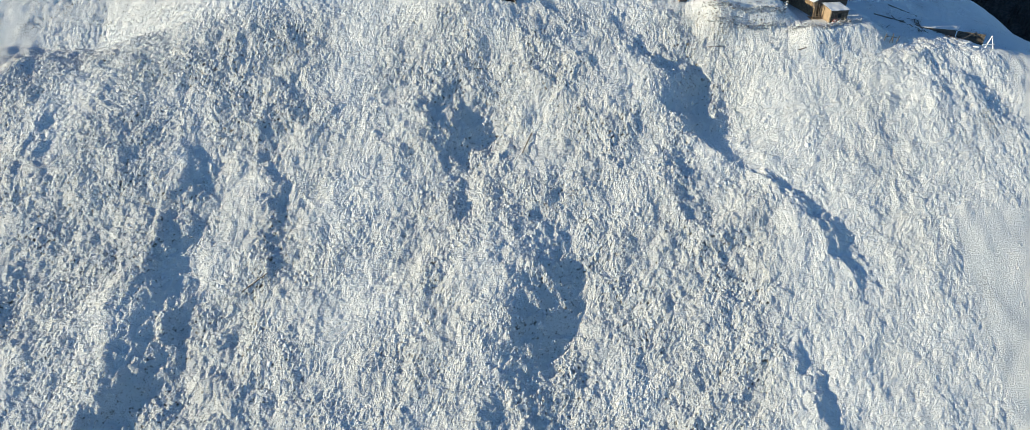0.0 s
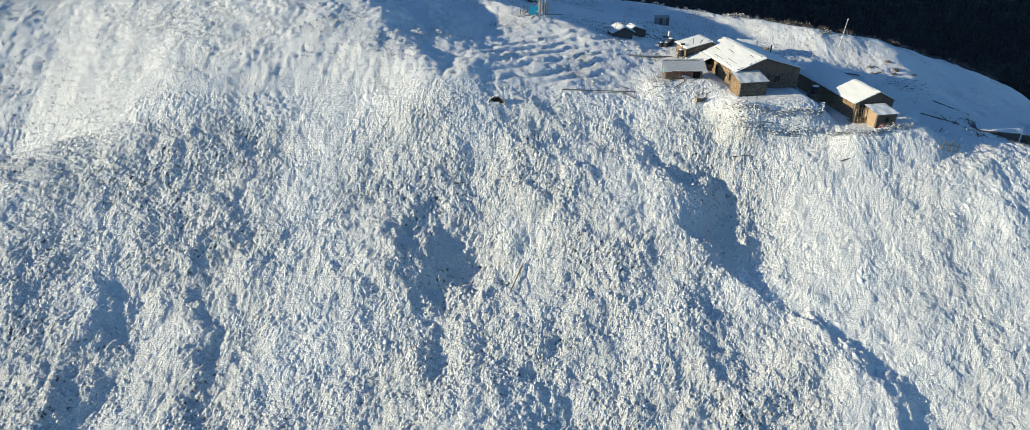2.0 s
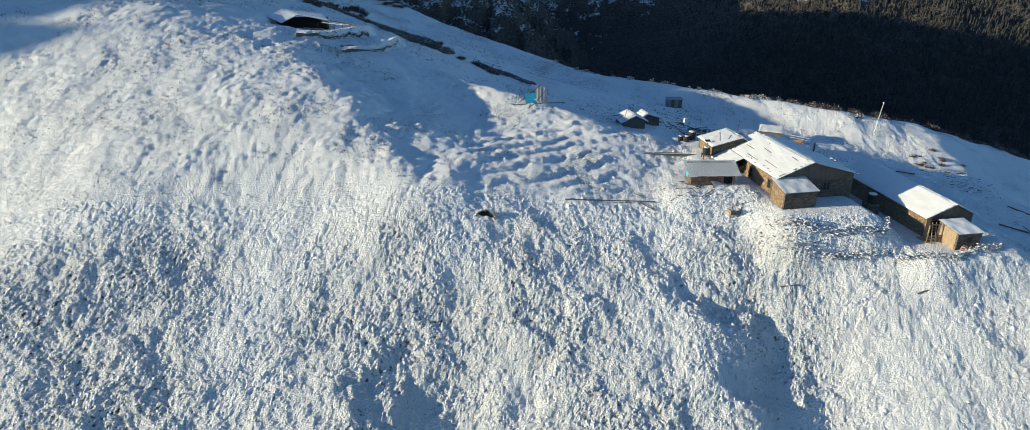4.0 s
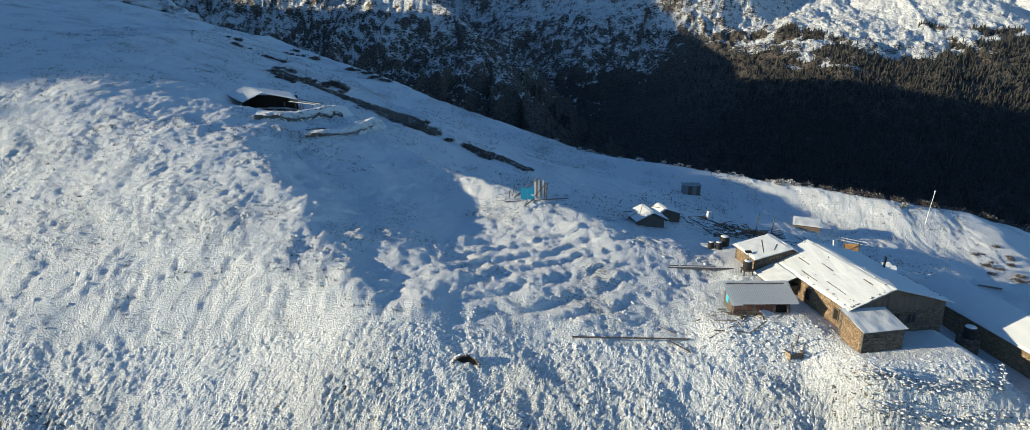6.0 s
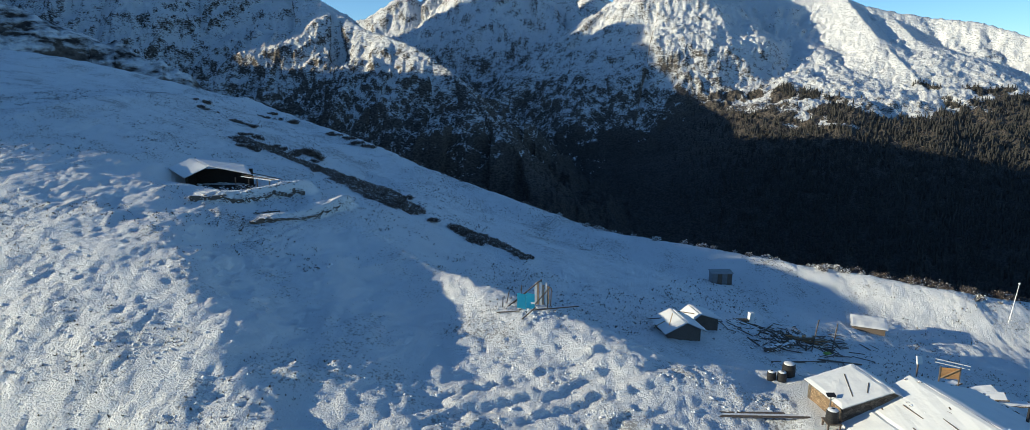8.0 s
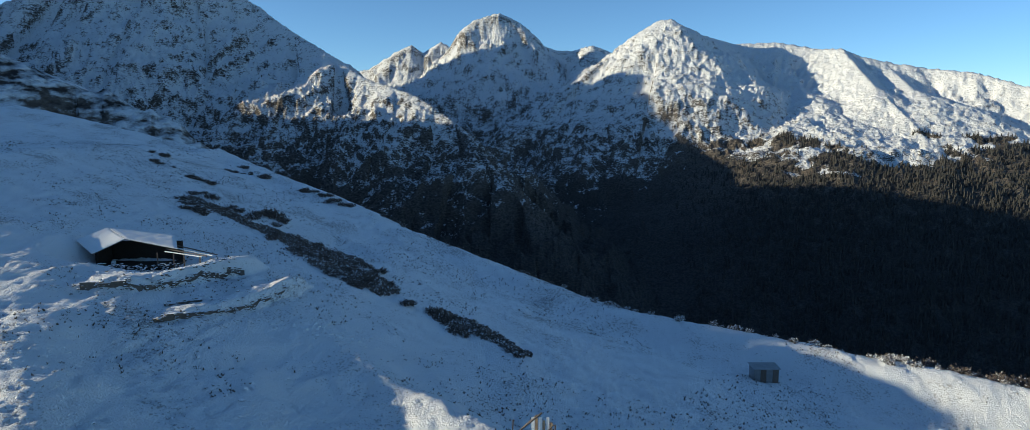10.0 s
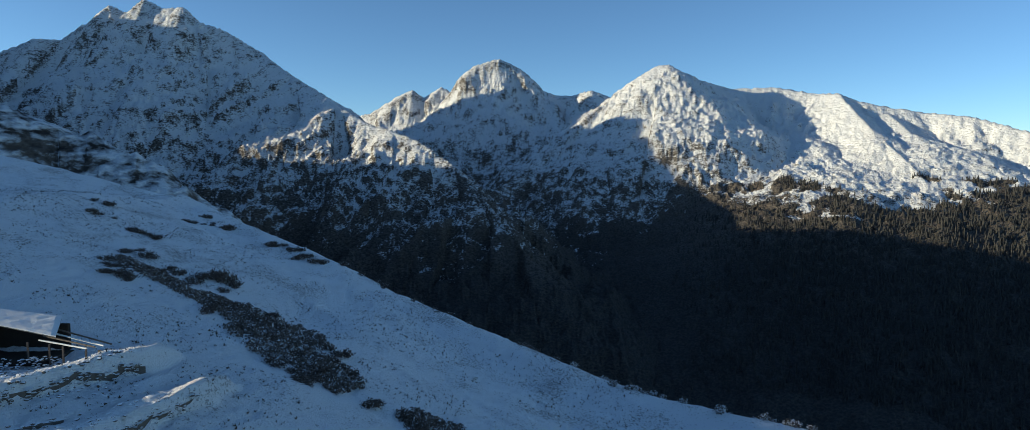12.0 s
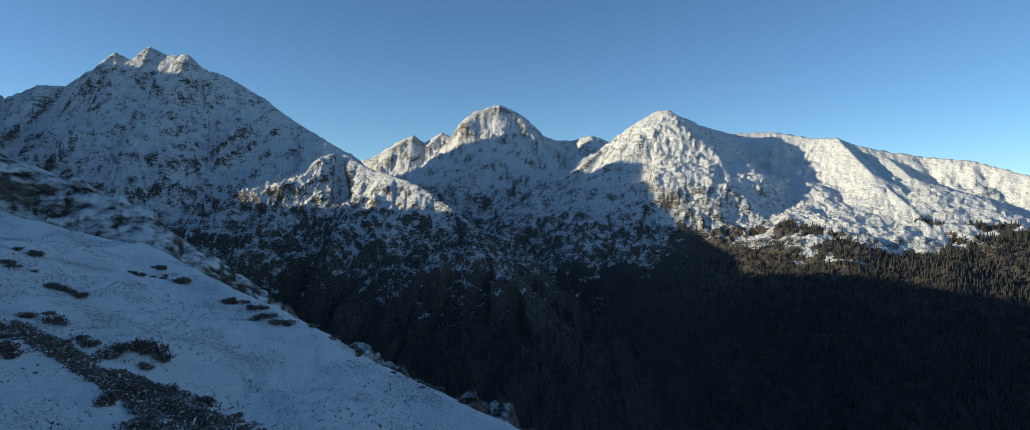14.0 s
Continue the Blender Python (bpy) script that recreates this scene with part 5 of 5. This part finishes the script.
# ---- shrubs, tufts and woods ----
def make_leaf(name, a, b, snow):
    n = Nodes(name)
    up = n.split(n.pos.outputs["Normal"])[2]
    colour = n.mix(n.island(), a, b)
    cover = n.math("MULTIPLY", n.ramp(n.island(), 1 - snow, 1 - snow + 0.05), 1.0)
    return n.done(n.mix(cover, colour, (0.72, 0.73, 0.75)), 0.8, 0, 0.2)


M_SHRUB = make_leaf("dark_shrub_leaves", (0.06, 0.05, 0.046), (0.16, 0.13, 0.11), 0.09)
M_SHRUB_SNOWY = make_leaf("snowy_shrub_leaves", (0.07, 0.055, 0.042), (0.16, 0.13, 0.10), 0.5)
M_TUFT = make_leaf("dry_grass", (0.05, 0.042, 0.03), (0.14, 0.11, 0.075), 0.08)
M_CONIFER = make_leaf("conifer", (0.034, 0.036, 0.036), (0.060, 0.056, 0.050), 0.0)
M_MAT = make_leaf("grey_twigs", (0.10, 0.085, 0.075), (0.24, 0.205, 0.18), 0.16)


def shrub_mesh(name, material, width, height, stems, leaves, leaf, seed):
    rnd = random.Random(seed)
    co, faces = [], []
    for sidx in range(stems):
        a, out = rnd.uniform(0, 6.283), width * math.sqrt(rnd.random()) * 0.9
        top = Vector((math.cos(a) * out, math.sin(a) * out * 0.8, height * (1 - 0.55 * (out / width) ** 2) * rnd.uniform(0.6, 1.1)))
        root = Vector((top.x * 0.3, top.y * 0.3, -0.15))
        side = Vector((-math.sin(a), math.cos(a), 0)) * 0.018
        k = len(co)
        co += [root - side, root + side, top + side * 0.4, top - side * 0.4]
        faces.append((k, k + 1, k + 2, k + 3))
        for j in range(leaves):
            p = root.lerp(top, rnd.uniform(0.35, 1.05)) + Vector((rnd.gauss(0, 0.1), rnd.gauss(0, 0.1), rnd.gauss(0, 0.08))) * width
            u = Vector((rnd.gauss(0, 1), rnd.gauss(0, 1), rnd.gauss(0, 0.6))).normalized() * leaf * rnd.uniform(0.6, 1.3)
            v = u.cross(Vector((rnd.gauss(0, 1), rnd.gauss(0, 1), rnd.gauss(0, 1)))).normalized() * leaf * rnd.uniform(0.4, 0.8)
            k = len(co)
            co += [p - u, p + v, p + u, p - v]
            faces.append((k, k + 1, k + 2, k + 3))
    me = bpy.data.meshes.new(name)
    me.from_pydata([tuple(c) for c in co], [], faces)
    me.materials.append(material)
    return me


DARK_SHRUBS = [shrub_mesh("shrub", M_SHRUB, 1.2, 0.45, 34, 18, 0.085, 100 + i) for i in range(5)]
SNOWY_SHRUBS = [shrub_mesh("shrub", M_SHRUB_SNOWY, 1.0, 0.8, 20, 20, 0.12, 120 + i) for i in range(3)]


def plant(x, y, meshes, scale, rnd, label, group, tall=1.0):
    ob = new("shrub", rnd.choice(meshes))
    ob.matrix_basis = pose(x, y, gz(x, y) - 0.05, rnd.uniform(-8, 8), rnd.uniform(-8, 8), rnd.uniform(0, 360)) @ Matrix.Diagonal((scale, scale, scale * tall, 1))
    return tagged(ob, label, "shrub", group)


def thicket(course, width, spacing, meshes, scale, seed, label, group):
    rnd = random.Random(seed)
    for (ax, ay), (bx, by) in zip(course, course[1:]):
        size = math.hypot(bx - ax, by - ay)
        for i in range(max(1, int(size * width / spacing ** 2))):
            t, off = rnd.random(), rnd.gauss(0, 0.4) * width
            x, y = ax + (bx - ax) * t - (by - ay) / size * off, ay + (by - ay) * t + (bx - ax) / size * off
            plant(x, y, meshes, scale * rnd.uniform(0.6, 1.3), rnd, label, group)


D_LABEL = "dark leafless shrub with snow caught in its twigs"
thicket([(-44, 184), (-36, 181), (-29, 177.5)], 2.6, 2.2, DARK_SHRUBS, 1.05, 1, D_LABEL, "shrubs on the slope")
thicket([(-29, 177), (-22, 169.5), (-15, 161.5), (-10, 156.5)], 6.4, 2.0, DARK_SHRUBS, 0.95, 2, D_LABEL, "shrubs on the slope")
thicket([(-8.5, 157), (-3, 154)], 1.6, 1.1, DARK_SHRUBS, 0.95, 3, D_LABEL, "shrubs on the slope")
thicket([(-3, 151.2), (4.4, 147.2)], 1.8, 2.2, DARK_SHRUBS, 1.0, 4, D_LABEL, "shrubs on the slope")
for k, (x, y, n, w) in enumerate(((-47.6, 194.5, 9, 2.4), (-55.6, 197.4, 6, 1.8), (-47.5, 217, 7, 2.4), (-51, 215, 4, 1.5), (-53, 222.5, 4, 1.6), (-60, 205, 5, 2.0), (-38, 172.5, 5, 1.5), (-33, 209, 9, 2.6), (-27, 204, 9, 2.6), (-41, 176, 4, 1.4))):
    thicket([(x - w, y + 0.6), (x + w, y - 0.6)], 1.3, math.sqrt(2 * w * 1.3 / n), DARK_SHRUBS, 0.95, 20 + k, D_LABEL, "shrubs on the slope")
rnd = random.Random(77)
for dx, dy, sc in ((0, 0, 1.5), (0.9, 0.5, 1.2), (-0.8, 0.3, 1.1), (1.9, -0.4, 1.0)):
    plant(-31.9 + dx, 182.6 + dy, DARK_SHRUBS, sc, rnd, "tall dark bush above the thicket", "shrubs on the slope", 1.7)
def shrub_mat(name, near, far, tufts, height, seed, material, label):
    """A closed low thicket between two courses of places, its twigs and leaves far too many to count."""
    rnd = random.Random(seed)
    co, faces = [], []
    count = min(len(near), len(far)) - 1
    spots = []
    for i in range(tufts):
        u, v = rnd.random() * count, rnd.random()
        k = min(int(u), count - 1)
        u -= k
        p = [(near[k][c] * (1 - u) + near[k + 1][c] * u) * (1 - v) + (far[k][c] * (1 - u) + far[k + 1][c] * u) * v for c in (0, 1)]
        edge = min(v, 1 - v) * 4 + 1.6 * noise.noise((p[0] * 0.35, p[1] * 0.35, seed)) + 0.8 * noise.noise((p[0] * 1.3, p[1] * 1.3, seed + 9))
        if edge > 0.05:
            spots.append((p[0], p[1], min(1.0, 0.35 + edge * 0.5)))
    zs = surface(np.array([p[0] for p in spots]), np.array([p[1] for p in spots]))
    for (x, y, grow), z in zip(spots, zs):
        top = height * grow * (0.75 + 0.6 * noise.noise((x * 0.8, y * 0.8, seed + 3)))
        for j in range(6):
            c = Vector((x + rnd.gauss(0, 0.14), y + rnd.gauss(0, 0.14), z + top * rnd.uniform(0.05, 1.0)))
            u = Vector((rnd.gauss(0, 1), rnd.gauss(0, 1), rnd.gauss(0, 0.7))).normalized() * rnd.uniform(0.09, 0.19)
            v = u.cross(Vector((rnd.gauss(0, 1), rnd.gauss(0, 1), rnd.gauss(0, 1)))).normalized() * rnd.uniform(0.05, 0.10)
            k = len(co)
            co += [c - u, c + v, c + u, c - v]
            faces.append((k, k + 1, k + 2, k + 3))
    me = bpy.data.meshes.new(name)
    me.from_pydata([tuple(c) for c in co], [], faces)
    me.materials.append(material)
    return tagged(new(name, me), label, "scrub", kind="stuff")


MAT_LABEL = "low dark thicket of leafless shrubs dusted with snow"
shrub_mat("shrub_thicket", [(-39.5, 175.5), (-35.7, 174.8), (-30.8, 171.9), (-26.4, 170.2), (-22.7, 163.7), (-19.3, 160.3), (-15.6, 157.8), (-10.5, 155.8)],
          [(-42.5, 180.0), (-36.6, 178.4), (-32.1, 176.6), (-27.5, 177.2), (-22.0, 178.4), (-17.5, 174.4), (-12.8, 165.2), (-8.8, 159.4)], 5200, 0.5, 1, M_MAT, MAT_LABEL)
shrub_mat("shrub_thicket", [(-4.4, 153.6), (-1.0, 151.6), (2.2, 149.3), (4.9, 147.2)], [(-4.4, 158.6), (-1.2, 158.6), (2.2, 154.2), (5.9, 148.8)], 1100, 0.4, 2, M_MAT, MAT_LABEL)
# the scrub along the rim, too thick to count
def rim_scrub(name, spots, label):
    bm = bmesh.new()
    for x, y, sources, scale, tall, turn in spots:
        start = len(bm.verts)
        bm.from_mesh(sources[int(turn * 7) % len(sources)])
        bm.verts.ensure_lookup_table()
        m = pose(x, y, gz(x, y) - 0.05, 0, 0, turn * 57.3) @ Matrix.Diagonal((scale, scale, scale * tall, 1))
        for v in bm.verts[start:]:
            v.co = m @ v.co
    return tagged(part(name, bm, spots[0][2][0].materials[0]), label, "scrub", kind="stuff")


rnd = random.Random(91)
snowy, dark = [], []
for x0, x1, n in ((-24, -4, 26), (-4, 14, 12), (14, 32, 22), (32, 50, 34), (50, 72, 20)):
    for i in range(n):
        x = rnd.uniform(x0, x1)
        (snowy if x > 10 else dark).append((x, float(rim(x)) + rnd.gauss(-1.5, 1.5), SNOWY_SHRUBS if x > 10 else DARK_SHRUBS, rnd.uniform(0.35, 0.95), 1.0, rnd.uniform(0, 6)))
for i in range(90):
    x = rnd.uniform(52, 104)
    dark.append((x, float(rim(x)) + rnd.gauss(-0.5, 1.3), DARK_SHRUBS, rnd.uniform(0.7, 1.5), 1.3, rnd.uniform(0, 6)))
for i in range(30):
    dark.append((rnd.gauss(71, 3.0), rnd.gauss(135, 4.0), DARK_SHRUBS, rnd.uniform(0.4, 0.8), 1.0, rnd.uniform(0, 6)))
rim_scrub("rim_scrub", snowy, "low scrub laden with snow along the rim of the slope")
rim_scrub("rim_scrub", dark, "dark leafless scrub along the rim and the eastern shoulder")

# dwarf scrub bowed under the snow, all over the steep face
def make_snowy_scrub():
    n = Nodes("snow_on_dwarf_scrub")
    up = n.split(n.pos.outputs["Normal"])[2]
    twigs = n.mix(n.noise(9.0, 3), (0.05, 0.042, 0.03), (0.15, 0.12, 0.08))
    bare = n.math("ADD", n.ramp(up, 0.75, 0.05, 0.0, 0.62), n.math("MULTIPLY", n.noise(13.0, 4, 0.7), 0.75))
    bare = n.math("ADD", bare, n.math("MULTIPLY", n.island(), 0.16))
    n.bump(n.noise(14.0, 4, 0.7), 0.06, 1.0)
    return n.done(n.mix(n.ramp(bare, 0.74, 0.84, 0.0, 0.9), (0.88, 0.885, 0.89), twigs), 0.75, 0, 0.25)


def scrub_clumps(name, area, count, size, seed, material):
    rng = np.random.RandomState(seed)
    x, y = rng.uniform(area[0], area[1], count), rng.uniform(area[2], area[3], count)
    want = scrubby(x, y) * (0.1 + 0.9 * clumps(x, y)[1])
    keep = (rng.uniform(0, 1, count) < want) & (pad_mask(x, y, 2.0) < 0.1)
    x, y = x[keep], y[keep]
    z = surface(x, y)
    m = len(x)
    r = size * np.exp(rng.normal(0, 0.32, m))
    turn = rng.uniform(0, 6.283, (m, 1)) + np.arange(5) * 1.2566
    low, mid = r[:, None] * rng.uniform(0.7, 1.5, (m, 5)), r[:, None] * rng.uniform(0.3, 1.15, (m, 5))
    tall = r * rng.uniform(0.3, 0.8, m)
    co = np.zeros((m, 11, 3))
    for k, (w, hgt) in enumerate(((low, -0.45), (mid, 0.55))):
        co[:, 5 * k:5 * k + 5, 0] = x[:, None] + w * np.cos(turn)
        co[:, 5 * k:5 * k + 5, 1] = y[:, None] + w * np.sin(turn)
        co[:, 5 * k:5 * k + 5, 2] = z[:, None] + tall[:, None] * hgt * rng.uniform(0.8, 1.2, (m, 5)) + 0.45 * w * np.sin(turn) * (y[:, None] < 99)
    co[:, 10] = np.stack([x + rng.uniform(-0.3, 0.3, m) * r, y + rng.uniform(-0.3, 0.3, m) * r, z + tall], -1)
    tris = []
    for i in range(5):
        j = (i + 1) % 5
        tris += [(i, j, 5 + j), (i, 5 + j, 5 + i), (5 + i, 5 + j, 10)]
    faces = (np.arange(m)[:, None, None] * 11 + np.array(tris)[None]).reshape(-1, 3).astype(np.int32)
    me = bpy.data.meshes.new(name)
    me.vertices.add(m * 11)
    me.vertices.foreach_set("co", co.astype(np.float32).ravel())
    me.loops.add(faces.size)
    me.loops.foreach_set("vertex_index", faces.ravel())
    me.polygons.add(len(faces))
    me.polygons.foreach_set("loop_start", np.arange(0, faces.size, 3, dtype=np.int32))
    me.update(calc_edges=True)
    me.materials.append(material)
    return tagged(new(name, me), "dwarf scrub clumps bowed under fresh snow", "scrub", kind="stuff")


M_SNOWY_SCRUB = make_snowy_scrub()
scrub_clumps("snowy_scrub", (-72, 68, 43, 101), 26000, 0.10, 15, M_SNOWY_SCRUB)
scrub_clumps("snowy_scrub", (-76, -4, 101, 136), 9000, 0.09, 16, M_SNOWY_SCRUB)
scrub_clumps("snowy_scrub", (-4, 22, 100, 119), 4000, 0.085, 17, M_SNOWY_SCRUB)

# tufts of dry grass on the open slope, far too many to count
rng = np.random.RandomState(5)
tx, ty = rng.uniform(-76, 72, 60000), rng.uniform(100, 240, 60000)
dense = fbm(tx, ty, 16, 3, 33) + 0.5 * fbm(tx, ty, 3.5, 2, 35)
keep = (dense > 0.10 - 0.12 * smooth(ty, 150, 190)) & (pad_mask(tx, ty, 1.5) < 0.2) & (ty < rim(tx) + 3) & ((ty > 122) | (tx < -4))
tx, ty = tx[keep], ty[keep]
tz = surface(tx, ty)
co, faces = [], []
for x, y, z in zip(tx, ty, tz):
    size = rng.uniform(0.05, 0.21)
    for j in range(4):
        a, r = rng.uniform(0, 6.283), size * rng.uniform(0.5, 1.2)
        dx, dy, k = math.cos(a) * r, math.sin(a) * r, len(co)
        co += [(x - dy * 0.35, y + dx * 0.35, z - 0.04), (x + dy * 0.35, y - dx * 0.35, z - 0.04), (x + dx, y + dy, z + size * rng.uniform(0.4, 1.0))]
        faces.append((k, k + 1, k + 2))
me = bpy.data.meshes.new("grass_tufts")
me.from_pydata(co, [], faces)
me.materials.append(M_TUFT)
tagged(new("grass_tufts", me), "dark tufts of dry grass poking through the snow", "grass", kind="stuff")

# conifers on the far flanks
rng = np.random.RandomState(9)
az, rr = np.radians(rng.uniform(10, 42, 20000)), rng.uniform(1500, 3200, 20000)
fx, fy = rr * np.sin(az), 60 + rr * np.cos(az)
fz = range_height(fx, fy)
keep = rng.uniform(0.05, 1, 20000) < wooded(fx, fy, fz) * smooth(np.degrees(az), 11, 27) * smooth(fz, -560, -330)
co, faces = [], []
for x, y, z in zip(fx[keep], fy[keep], fz[keep]):
    h, r = rng.uniform(10, 21), rng.uniform(2.6, 4.4)
    for tier in range(3):
        k, lo, hi, q = len(co), z + h * (0.05 + 0.27 * tier), z + h * (0.45 + 0.28 * tier), r * (1 - 0.27 * tier)
        ring = [(x + q * rng.uniform(0.75, 1.2) * math.cos(a), y + q * rng.uniform(0.75, 1.2) * math.sin(a), lo) for a in (0, 1.05, 2.09, 3.14, 4.19, 5.24)]
        co += ring + [(x, y, hi)]
        faces += [(k + i, k + (i + 1) % 6, k + 6) for i in range(6)]
me = bpy.data.meshes.new("far_woods")
me.from_pydata(co, [], faces)
me.materials.append(M_CONIFER)
tagged(new("far_woods", me), "dark conifer woods on the far flank of the valley", "woods", kind="stuff")
